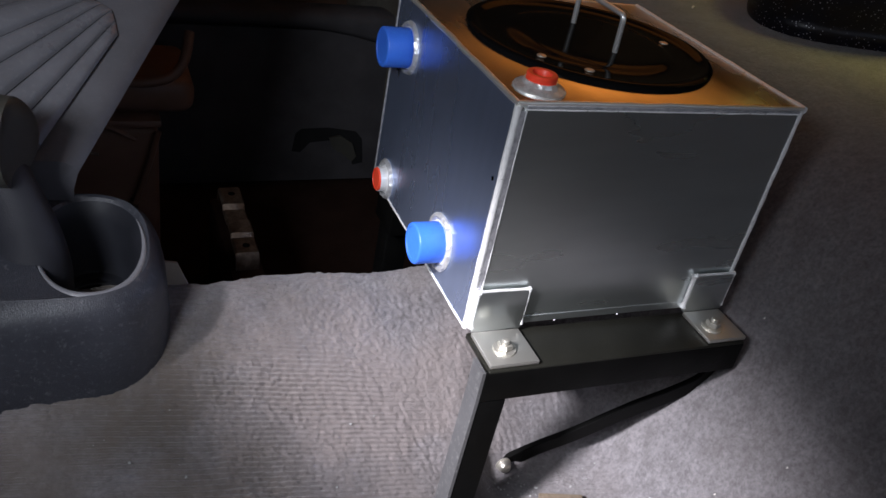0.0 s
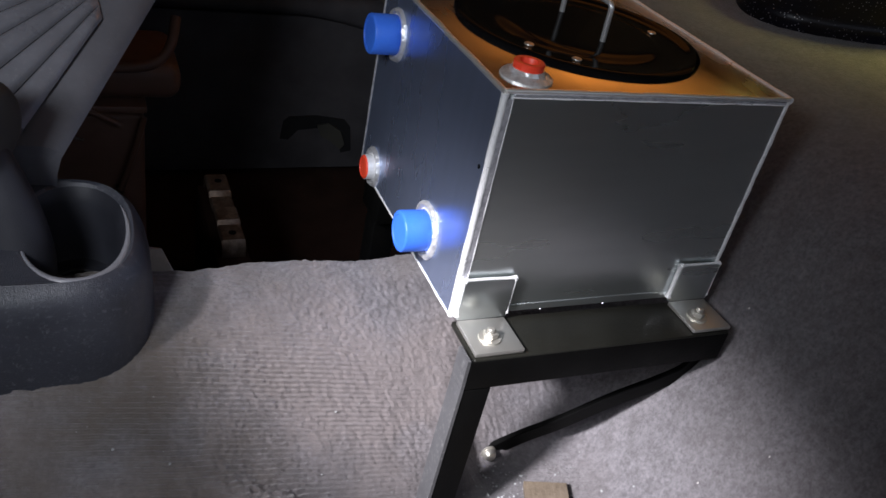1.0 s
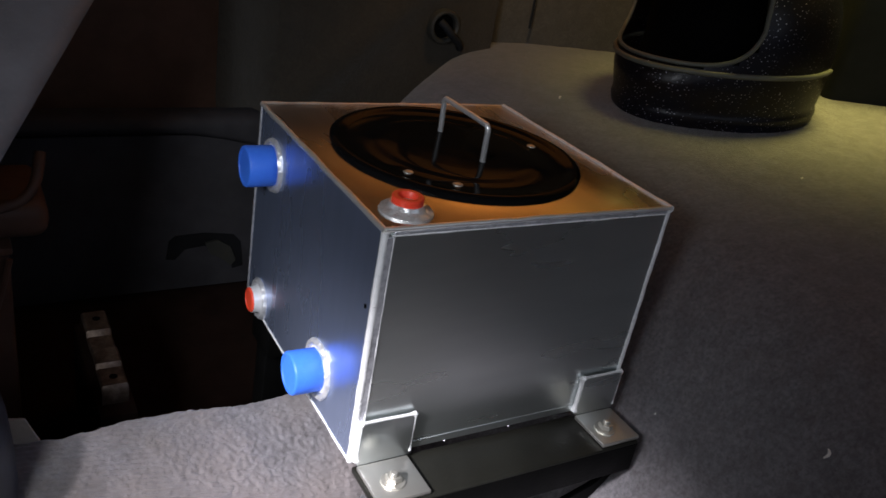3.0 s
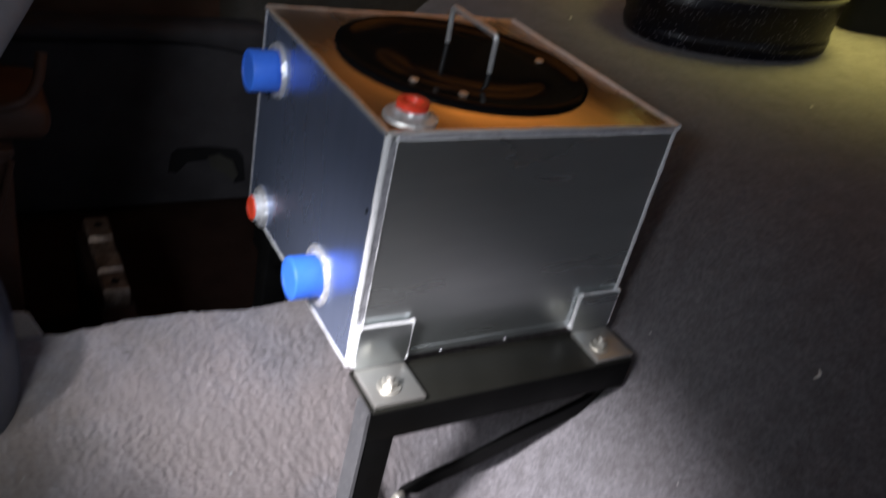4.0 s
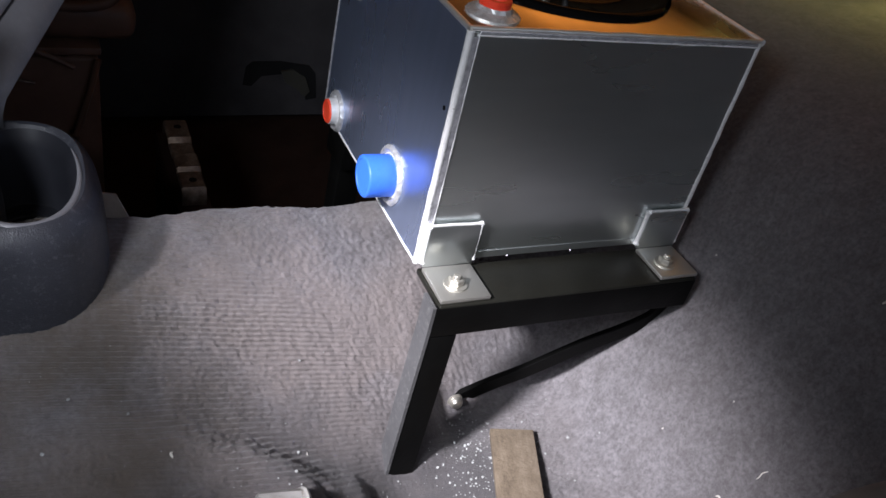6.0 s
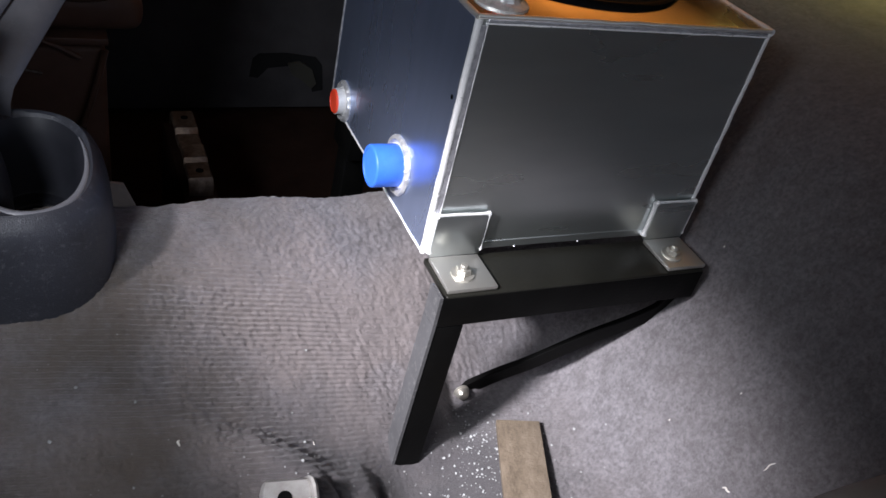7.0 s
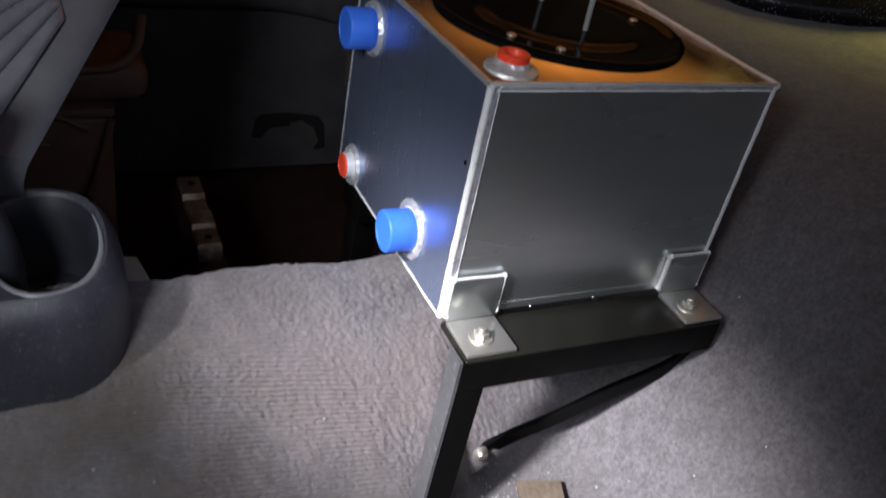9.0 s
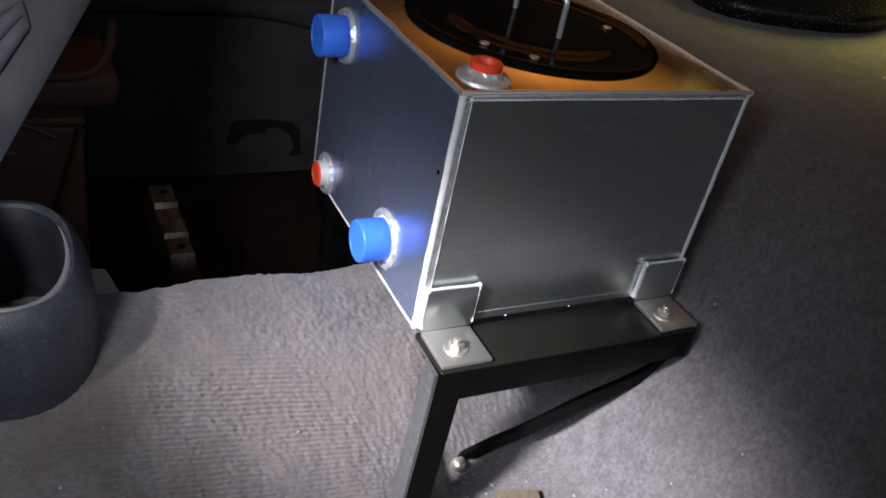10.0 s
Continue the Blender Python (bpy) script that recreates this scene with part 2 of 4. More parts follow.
CARPET_OLD = carpet("plain_carpet", (0.06, 0.056, 0.05), (0.11, 0.105, 0.09), False)


# ---- mesh helpers ----
def mesh_of(bm, name, smooth=True):
    bmesh.ops.recalc_face_normals(bm, faces=bm.faces)
    data = bpy.data.meshes.new(name)
    bm.to_mesh(data)
    bm.free()
    if smooth:
        data.polygons.foreach_set("use_smooth", [True] * len(data.polygons))
        data.set_sharp_from_angle(angle=radians(38))
    return data


def part(name, bm, material, parent=None, label="", smooth=True):
    data = bm if isinstance(bm, bpy.types.Mesh) else mesh_of(bm, name, smooth)
    if not data.materials:
        data.materials.append(material)
    ob = new(name, data)
    if parent:
        ob.parent = parent
    return tagged(ob, label)


def thing(name, label, category, group="", at=(0, 0, 0), kind=""):
    ob = new(name)
    ob.empty_display_size = 0.02
    ob.location = at
    return tagged(ob, label, category, group, kind)


def add_box(bm, lo, hi, bevel=0.0, segments=2, m=None):
    size = [b - a for a, b in zip(lo, hi)]
    mid = [(a + b) / 2 for a, b in zip(lo, hi)]
    made = bmesh.ops.create_cube(bm, size=1.0, matrix=(m or Matrix()) @ Matrix.Translation(mid) @ Matrix.Diagonal((*size, 1)))
    if bevel:
        edges = {e for v in made["verts"] for e in v.link_edges}
        bmesh.ops.bevel(bm, geom=list(edges), offset=bevel, segments=segments, affect="EDGES", profile=0.5)
    return bm


def box(lo, hi, bevel=0.0, segments=2, m=None):
    return add_box(bmesh.new(), lo, hi, bevel, segments, m)


def add_lathe(bm, profile, steps=40, m=None, wobble=0.0, seed=0, waves=0):
    """A body turned round z, from rows of (radius, height); its ends are closed."""
    m = m or Matrix()
    rings = []
    for i, (r, h) in enumerate(profile):
        ring = []
        for s in range(steps):
            a = 2 * math.pi * s / steps
            d = 0.0
            if wobble:
                d = wobble * (noise.noise((math.cos(a) * 4 + seed, math.sin(a) * 4, h * 90 + i)) + (0.6 * math.sin(a * waves) if waves else 0))
            ring.append(bm.verts.new(m @ Vector(((r + d) * math.cos(a), (r + d) * math.sin(a), h + d * 0.5))))
        rings.append(ring)
    for a, b in zip(rings, rings[1:]):
        for s in range(steps):
            bm.faces.new((a[s], a[(s + 1) % steps], b[(s + 1) % steps], b[s]))
    bm.faces.new(rings[0][::-1])
    bm.faces.new(rings[-1])
    return bm


def lathe(profile, steps=40, m=None, wobble=0.0, seed=0, waves=0):
    return add_lathe(bmesh.new(), profile, steps, m, wobble, seed, waves)


def add_tube(bm, points, radius, steps=10):
    """A round bar along points; radius is a number or one per point."""
    points = [Vector(p) for p in points]
    rings = []
    side = None
    for i, p in enumerate(points):
        way = (points[min(i + 1, len(points) - 1)] - points[max(i - 1, 0)]).normalized()
        if side is None:
            side = way.orthogonal().normalized()
        side = (side - way * side.dot(way)).normalized()
        up = way.cross(side)
        r = radius[i] if isinstance(radius, (list, tuple)) else radius
        rings.append([bm.verts.new(p + (side * math.cos(a) + up * math.sin(a)) * r)
                      for a in (2 * math.pi * s / steps for s in range(steps))])
    for a, b in zip(rings, rings[1:]):
        for s in range(steps):
            bm.faces.new((a[s], a[(s + 1) % steps], b[(s + 1) % steps], b[s]))
    bm.faces.new(rings[0][::-1])
    bm.faces.new(rings[-1])
    return bm


def curved(points, per=8):
    """A smooth line through points."""
    pts = [Vector(p) for p in points]
    out = []
    for i in range(len(pts) - 1):
        p0, p1, p2, p3 = pts[max(i - 1, 0)], pts[i], pts[i + 1], pts[min(i + 2, len(pts) - 1)]
        for s in range(per):
            t = s / per
            out.append(0.5 * ((2 * p1) + (p2 - p0) * t + (2 * p0 - 5 * p1 + 4 * p2 - p3) * t * t + (3 * p1 - p0 - 3 * p2 + p3) * t ** 3))
    out.append(pts[-1])
    return out


def weld_line(a, b, radius, seed, lumps=0.0, ripple=0.02):
    """A weld bead: a bar whose width swells with every drop laid down, and wanders a little."""
    a, b = Vector(a), Vector(b)
    length = (b - a).length
    count = max(8, int(length / 0.0008))
    way = (b - a).normalized()
    side = way.orthogonal().normalized()
    up = way.cross(side)
    pts, rad = [], []
    for i in range(count + 1):
        s = i / count * length
        drop = abs(math.sin(math.pi * s / 0.0042 + 2.0 * noise.noise((s * 60, seed, 11))))
        w = noise.noise((s * 40, seed, 0)) * 0.0006
        u = noise.noise((s * 40, seed, 7)) * 0.0004
        pts.append(a + way * s + side * w + up * u)
        swell = noise.noise((s * 80, seed, 3)) + 0.6 * noise.noise((s * 190, seed, 5))
        rad.append(radius * (0.95 + ripple * drop + 0.10 * swell + lumps * (math.exp(-(s / 0.003) ** 2) + math.exp(-((length - s) / 0.003) ** 2))))
    return add_tube(bmesh.new(), pts, rad, 10)


def smoother_one(t):
    t = min(1.0, max(0.0, t))
    return t * t * (3 - 2 * t)


# ---- the carpeted floor ----
def smoother(t):
    t = np.clip(t, 0, 1)
    return t * t * (3 - 2 * t)


def soft_max(a, b, r):
    return (a + b + np.sqrt((a - b) ** 2 + r * r)) / 2


def soft_min(a, b, r):
    return (a + b - np.sqrt((a - b) ** 2 + r * r)) / 2


def floor_height(x, y):
    """Height of the carpet: cross member, floor, the steep kick-up and the raised deck above it."""
    hump_left = np.interp(y, (-0.60, -0.30, -0.10, -0.02, 0.045, 0.11, 0.135), (-0.21, -0.19, -0.152, -0.105, -0.062, -0.036, -0.032))
    hump_mid = np.interp(y, (-0.60, -0.060, 0.0, 0.05, 0.11, 0.135), (-0.219, -0.218, -0.160, -0.088, -0.038, -0.032))
    hump_right = np.interp(y, (-0.60, -0.02, 0.012, 0.06, 0.11, 0.135), (-0.212, -0.212, -0.204, -0.085, -0.038, -0.032))
    start, stop = np.interp(y, (-0.085, -0.065, -0.045, -0.02, 0.01), (-0.100, -0.125, -0.185, -0.245, -0.26)), np.interp(y, (-0.06, 0.0), (-0.008, -0.002))
    near = np.clip((x - start) / (stop - start), 0, 1)
    far = smoother((x - 0.035) / 0.035)
    hump = (hump_left * (1 - near) + hump_mid * near) * (1 - far) + hump_right * far
    hump = hump - 0.31 * smoother((y - 0.137 - 0.004 * np.sin(x * 40)) / 0.035)
    foot = 0.30 - 0.08 * smoother((y - 0.05) / 0.30) + 0.24 * smoother((y - 0.50) / 0.36)
    wall = (x - foot) * 2.0
    wall = np.where(wall < 0, wall * (1 + 4 * smoother((y - 0.14) / 0.12)), wall)
    deck = 0.150 + 0.06 * (x - 0.40)
    rise = soft_min(wall + 0.012, deck + 0.012, 0.10)
    return soft_max(hump, rise, 0.035)


def lattice(seed):
    """Smooth repeatable noise on a 256 x 256 lattice."""
    table = np.random.RandomState(seed).rand(256, 256) * 2 - 1

    def value(u, v):
        i, j = np.floor(u).astype(int), np.floor(v).astype(int)
        a, b = u - i, v - j
        a, b = a * a * (3 - 2 * a), b * b * (3 - 2 * b)
        i, j, i1, j1 = i % 256, j % 256, (i + 1) % 256, (j + 1) % 256
        return (table[i, j] * (1 - a) + table[i1, j] * a) * (1 - b) + (table[i, j1] * (1 - a) + table[i1, j1] * a) * b
    return value


N1, N2, N3, N4 = lattice(1), lattice(2), lattice(3), lattice(4)


def carpet_height(x, y):
    # the thick carpet bridges sharp corners of the floor below
    d = 0.009
    soft = (2 * floor_height(x, y) + sum(floor_height(x + a * d, y + b * d) for a, b in ((1, 1), (1, -1), (-1, 1), (-1, -1), (1.6, 0), (-1.6, 0), (0, 1.6), (0, -1.6)))) / 10
    edge = smoother((y - 0.07) / 0.03)
    z = soft * (1 - edge) + floor_height(x, y) * edge
    left = 1 - smoother((x - 0.05) / 0.12)
    folds = 0.0016 * N1(x * 15, y * 11) + 0.0012 * N2(x * 42, y * 36)
    # the carpet is slit beside the seat plate: two ragged gaps with a lifted flap between them, and a mound on the other side
    low = smoother((-0.030 - y) / 0.045)
    ragged = 0.0030 * N2(x * 40, y * 45) + 0.0009 * N3(x * 150, y * 200)
    gap_a = (x - np.interp(y, (-0.24, -0.153, -0.125, -0.10, -0.08, -0.06), (-0.078, -0.074, -0.073, -0.078, -0.091, -0.105)) + ragged) / 0.0065
    gap_b = (x - np.interp(y, (-0.24, -0.156, -0.108, -0.073, -0.045, -0.021), (-0.029, -0.031, -0.034, -0.037, -0.046, -0.063)) + ragged) / 0.0060
    flap = np.exp(-((x + 0.055 - 0.1 * (y + 0.12)) / 0.014) ** 2)
    mound = np.exp(-((x + 0.172 + 0.55 * (y + 0.115)) / 0.015) ** 2) * smoother((-0.070 - y) / 0.04)
    folds = folds + low * (0.0030 * flap - 0.012 * np.exp(-gap_a ** 2) * smoother((-0.074 - y) / 0.03) - 0.012 * np.exp(-gap_b ** 2) * smoother((-0.055 - y) / 0.04)) + 0.010 * mound
    return z + folds * (0.25 + 0.75 * left)


def pile(x, y, v):
    """Height of tufts: worn and clumped, in rows on the hump."""
    left = 1 - smoother((x - 0.03) / 0.12)
    bent = v * 168 + 0.10 * N1(x * 40, y * 30) + 0.07 * N2(x * 160, y * 60)
    line = np.floor(bent)
    rows = np.sin(2 * np.pi * bent) * (0.62 + 0.38 * N4(x * 300 + line * 7.3, line * 3.7))
    rows = rows * np.clip(0.75 + 0.9 * N3(x * 24, y * 18), 0.25, 1.0)
    flat = np.exp(-(((x + 0.08) / 0.125) ** 4 + ((y + 0.13) / 0.118) ** 4))
    rows = rows * (1 - flat)
    tufts = N2(x * 400, y * 400) + 0.5 * N3(x * 210 + 9, y * 210)
    worn = (0.55 + 0.8 * np.clip(N1(x * 22 + 5, y * 22), 0, 1)) * (1 - 0.75 * flat)
    return (0.00190 * rows * (1 - 0.7 * smoother((y - 0.035) / 0.05)) * (1 - 0.72 * smoother((x + 0.15) / 0.09)) + 0.00120 * tufts * worn * (1 - 0.25 * smoother((y - 0.05) / 0.06)) + 0.0004 * N4(x * 75, y * 75)) * left + (0.00042 * tufts + 0.0004 * N4(x * 75, y * 75)) * (1 - left)


def spaced(knots, steps):
    out = []
    for a, b, s in zip(knots, knots[1:], steps):
        out += list(np.arange(a, b, s))
    return np.array(out + [knots[-1]])


def carpet_mesh(xs, ys):
    gx, gy = np.meshgrid(xs, ys)
    gz = carpet_height(gx, gy)
    dx, dy = np.gradient(gz, xs, axis=1), np.gradient(gz, ys, axis=0)
    n = np.stack([-dx, -dy, np.ones_like(gz)], -1)
    n /= np.linalg.norm(n, axis=-1, keepdims=True)
    up = pile(gx + 0.5 * gz, gy, 0.2 * gx + gy + gz)
    co = (np.stack([gx, gy, gz], -1) + n * up[..., None]).reshape(-1, 3)
    ny, nx = gx.shape
    i = np.arange(nx * ny).reshape(ny, nx)
    quads = np.stack([i[:-1, :-1], i[:-1, 1:], i[1:, 1:], i[1:, :-1]], -1).reshape(-1, 4)
    data = bpy.data.meshes.new("floor")
    data.from_pydata(co.tolist(), [], quads.tolist())
    data.polygons.foreach_set("use_smooth", [True] * len(data.polygons))
    return data


floor_carpet = part("floor", carpet_mesh(spaced((-0.715, -0.42, 0.19, 0.36, 1.185), (0.03, 0.0014, 0.0009, 0.006)), spaced((-1.2, -0.30, -0.17, 0.15, 0.90), (0.03, 0.0018, 0.0006, 0.006))), CARPET)
tagged(floor_carpet, "grey ribbed car carpet moulded over floor, hump and deck", "carpet", kind="structure")


# ---- the tank ----
W, D, H = 0.2752, 0.2705, 0.2052
T = 0.003
# the car leans a little against the tank and its bracket
LEAN_AT, LEAN = (-0.0009, 0.0028, -0.0042), tuple(radians(a) for a in (0.82, 0.53, -0.39))
tank = thing("coolant_tank", "welded brushed aluminium tank with capped fittings, bolted on black bracket", "tank", at=LEAN_AT)
tank.rotation_euler = LEAN
part("front_panel", box((0.0005, 0, 0.0), (W - 0.0005, T, H - 0.0005), 0.0006, 1), ALU, tank)
part("back_panel", box((0.0005, D - T, 0.0), (W - 0.0005, D, H - 0.0005), 0.0006, 1), ALU, tank)
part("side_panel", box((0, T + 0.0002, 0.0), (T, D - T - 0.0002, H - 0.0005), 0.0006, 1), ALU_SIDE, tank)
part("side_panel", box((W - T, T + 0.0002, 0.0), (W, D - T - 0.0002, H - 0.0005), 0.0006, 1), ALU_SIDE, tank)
part("bottom_panel", box((T + 0.0005, T + 0.0005, 0.006), (W - T - 0.0005, D - T - 0.0005, 0.010)), ALU, tank)
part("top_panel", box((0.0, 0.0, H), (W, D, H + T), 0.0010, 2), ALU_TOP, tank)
ZT = H + T / 2
beads = [((0.0020, 0.0016, 0.0), (0.0020, 0.0016, H), 0.0031), ((W - 0.0020, 0.0016, 0.0), (W - 0.0020, 0.0016, H), 0.0031),
         ((0.001, 0.0008, ZT + 0.0008), (W - 0.001, 0.0008, ZT + 0.0008), 0.0021), ((0.0008, 0, ZT), (0.0008, D, ZT), 0.0025),
         ((W, 0, ZT), (W, D, ZT), 0.0033), ((0, D, ZT), (W, D, ZT), 0.0026),
         ((0.001, D - 0.001, 0), (0.001, D - 0.001, H), 0.0018), ((0.001, 0.004, 0.001), (0.001, D, 0.001), 0.0019),
         ((0.0084, -0.0002, 0.001), (0.0084, -0.0002, H - 0.004), 0.0009), ((0.007, -0.0003, ZT - 0.0042), (W - 0.004, -0.0003, ZT - 0.0038), 0.0009)]
# top beads use a warmer copy for amber light, the far upright a dimmed one
for i, (a, b, r) in enumerate(beads):
    part("weld_bead", weld_line(a, b, r, i * 3.1), WELD_TOP if i in (2, 3, 5) else BAND if i == 6 else WELD, tank, "shiny rippled weld bead" if i == 0 else "")
# the fused metal between the beads and their outer edges
part("weld_band", box((0.0030, -0.0008, 0.0), (0.0084, 0.0030, H - 0.004), 0.0004, 1), BAND, tank)
part("weld_band", box((0.0086, -0.0008, ZT - 0.0042), (W - 0.004, 0.0030, ZT - 0.0008), 0.0004, 1), BAND, tank)
# the folded lower lip of the front, tacked down in a few spots
part("lower_lip", box((0.054, -0.0006, 0.0010), (0.2280, 0.0002, 0.0082), 0.0003, 1), ALU, tank)
for x in (0.089, 0.156):
    part("tack_weld", lathe([(0.0009, -0.0004), (0.0008, 0.0004), (0.0004, 0.0007)], 10, Matrix.Translation((x, -0.0004, 0.0004)) @ pose(0, 0, 0, 90, 0, 0), 0.0003, x * 99), BAND, tank)
# a small black spot on the side panel beside the weld
part("dark_mark", lathe([(0.0022, -0.0002), (0.0018, 0.0004), (0.0008, 0.0006)], 12, Matrix.Translation((0.0, 0.0105, 0.140)) @ pose(0, 0, 0, 0, -90, 0), 0.0006, 2), LID, tank, "small black mark beside the weld")


def fitting(at, turn, flange, neck, cap_r, cap_l, cap_material, cap_label):
    """A welded bung with its plastic cap; z points out of the panel."""
    m = Matrix.Translation(at) @ turn
    bung = part("bung", lathe([(neck, -0.001), (neck, 0.0015), (neck - 0.002, 0.002), (neck - 0.002, 0.010)], 36, m), WELD, tank)
    part("weld_ring", lathe([(flange - 0.0004, -0.001), (flange, 0.0012), (flange - 0.0016, 0.0036), (flange - 0.0034, 0.0042), (flange - 0.0050, 0.0032), (flange - 0.0058, 0.0010), (flange - 0.0060, -0.001)], 96, m, 0.0012, flange * 900), RING, bung)
    part("cap", lathe([(cap_r * 0.98, 0.0018), (cap_r, 0.0024), (cap_r, cap_l - 0.0016), (cap_r - 0.0005, cap_l - 0.0006), (cap_r - 0.0016, cap_l),
                       (cap_r * 0.8, cap_l), (cap_r * 0.78, cap_l - 0.0006), (cap_r * 0.3, cap_l - 0.0006)], 48, m), cap_material, bung, cap_label)
    return bung


LEFT = pose(0, 0, 0, 0, -90, 0)
fitting((0, 0.0765, 0.0385), LEFT, 0.0266, 0.0206, 0.0188, 0.0270, BLUE, "bright blue plastic push-on cap")
fitting((0, 0.2245, 0.1635), LEFT, 0.0258, 0.0200, 0.0190, 0.0280, BLUE, "bright blue plastic push-on cap")
fitting((0, 0.2305, 0.0178), LEFT, 0.0214, 0.0150, 0.0125, 0.0120, RED, "small red plastic plug")

# filler boss on the top, with a hollow red plug
TOP = Matrix.Translation((0.0290, 0.0245, H + T)) @ Matrix.Scale(0.93, 4)
boss = part("filler_boss", lathe([(0.0215, -0.001), (0.0222, 0.002), (0.0195, 0.0040), (0.0155, 0.0056), (0.0140, 0.0085)], 64, TOP, 0.0009, 5), RING, tank)
part("cap", lathe([(0.0128, 0.0080), (0.0130, 0.0132), (0.0122, 0.0142), (0.0086, 0.0142), (0.0080, 0.0135), (0.0076, 0.0075), (0.004, 0.0075)], 48, TOP), RED, boss, "hollow red plastic plug")

# round lid with a stepped rim and a bent rod handle
LC = Vector((0.1372, 0.1385, H + T))
lid = part("lid", lathe([(0.1130, -0.001), (0.1140, 0.002), (0.1136, 0.0036), (0.1118, 0.0048), (0.1085, 0.0052), (0.1050, 0.0046), (0.1020, 0.0030), (0.0990, 0.0022), (0.0800, 0.0020),
                         (0.0765, 0.0024), (0.0735, 0.0033), (0.0700, 0.0038), (0.0640, 0.0040), (0.0500, 0.0040), (0.02, 0.0040)], 96, Matrix.Translation(LC)), LID, tank, "round glossy black lid with raised rings")
h0, h1 = Vector((0.1435, 0.1800, H + T + 0.003)), Vector((0.1440, 0.1040, H + T + 0.003))
lift = Vector((-0.004, -0.004, 0.0350))
part("handle", add_tube(bmesh.new(), curved([h0, h0 + lift * 0.55, h0 + lift * 0.88, h0 + lift * 0.98 + (h1 - h0) * 0.03, h0 + lift + (h1 - h0) * 0.10, h0 + lift + (h1 - h0) * 0.5,
                                             h1 + lift + (h0 - h1) * 0.10, h1 + lift * 0.98 + (h0 - h1) * 0.03, h1 + lift * 0.88, h1 + lift * 0.55, h1], 6), 0.0025, 14), STEEL, lid, "bent polished steel rod handle")
# added bright studs that stand for glints on the glossy lid
for turn in (2.5, 213, -119):
    sx, sy = LC.x + 0.0865 * math.cos(radians(turn)), LC.y + 0.0865 * math.sin(radians(turn))
    part("lid_glint", lathe([(0.0034, 0.0), (0.0033, 0.0008), (0.0024, 0.0018), (0.0008, 0.0022)], 14, Matrix.Translation((sx, sy, H + T + 0.0021)) @ Matrix.Diagonal((1.3, 1.3, 0.6, 1.0))), BOLT, lid, "small bright stud placed as a glint on the lid")


def mounting_tab(x0, x1, bolt_x):
    """An angle of plate welded to the tank's front, bolted down through its foot."""
    bm = bmesh.new()
    add_box(bm, (x0, -0.0055, -0.001), (x1, -0.0015, 0.0405), 0.0010, 2)
    tab = part("mounting_tab", bm, ALU, tank, "bright aluminium angle tab")
    part("tab_foot", box((x0, -0.0490, -0.0045), (x1 - 0.002, -0.0056, -0.0005), 0.0008, 2), ALU_TAB, tab)
    for a, b in (((x0, -0.004, 0.0408), (x1, -0.004, 0.0408)), ((x0 + 0.0002, -0.0026, 0.003), (x0, -0.0026, 0.0400)), ((x1, -0.004, 0.003), (x1, -0.004, 0.0405))):
        part("weld_bead", weld_line(a, b, 0.0024 if b[0] == x0 else 0.0014, x0 * 50 + b[2] * 90, 0.5), WELD, tab)
    bx, by = bolt_x, -0.031
    m = Matrix.Translation((bx, by, -0.0005))
    bolt = part("bolt", lathe([(0.0058, 0.0018), (0.0066, 0.0026), (0.0066, 0.0058), (0.0060, 0.0068), (0.0036, 0.0070)], 6, m @ pose(0, 0, 0, 0, 0, 17)), BOLT, tab, "hexagon nut on a stud")
    part("stud", lathe([(0.0034, 0.0066), (0.0034, 0.0095), (0.0028, 0.0104), (0.001, 0.0106)], 16, m), BOLT, bolt)
    part("washer", lathe([(0.0098, -0.0002), (0.0100, 0.0006), (0.0098, 0.0018), (0.006, 0.0019)], 36, m), BOLT, bolt)


mounting_tab(0.005, 0.0525, 0.0250)
mounting_tab(0.2285, 0.2735, 0.2440)

# ---- the bracket under the tank ----
bracket = thing("tank_bracket", "black painted steel angle bracket carrying the tank, standing on carpet", "bracket", at=LEAN_AT)
bracket.rotation_euler = LEAN


part("shelf_bar", box((0.0035, -0.0515, -0.0105), (0.270, 0.0, -0.0050), 0.0014, 3), SHELF_LIT, bracket)
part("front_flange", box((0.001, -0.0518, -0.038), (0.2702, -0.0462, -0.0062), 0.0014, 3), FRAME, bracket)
part("rear_leg", box((0.004, 0.212, -0.285), (0.030, 0.240, -0.0365), 0.0016, 3), FRAME, bracket)
part("rear_bar", box((0.001, 0.200, -0.036), (0.300, 0.250, -0.0010), 0.0016, 3), FRAME, bracket)


def lean(bm):
    """Tilts an upright of the bracket a little outwards at its foot."""
    for v in bm.verts:
        f = max(0.0, -0.036 - v.co.z) / 0.176
        v.co += Vector((-0.010, -0.009, 0)) * f
    return bm


part("leg_flange", lean(box((-0.0022, -0.0518, -0.227), (0.0008, -0.0315, -0.0365))), LIT_SCUFFED, bracket, "scuffed side flange of leg, greyed as its lit side")
part("beam_end", box((-0.0022, -0.0518, -0.0362), (0.0008, -0.0315, -0.0055)), LIT_SCUFFED, bracket)
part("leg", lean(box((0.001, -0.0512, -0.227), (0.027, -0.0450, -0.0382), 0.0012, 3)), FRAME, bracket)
strut_line = curved([(0.086, 0.010, -0.207), (0.091, 0.010, -0.196), (0.105, 0.008, -0.185), (0.126, 0.002, -0.168), (0.151, -0.006, -0.149), (0.198, -0.018, -0.112), (0.236, -0.025, -0.090), (0.262, -0.031, -0.068), (0.268, -0.033, -0.040)], 6)


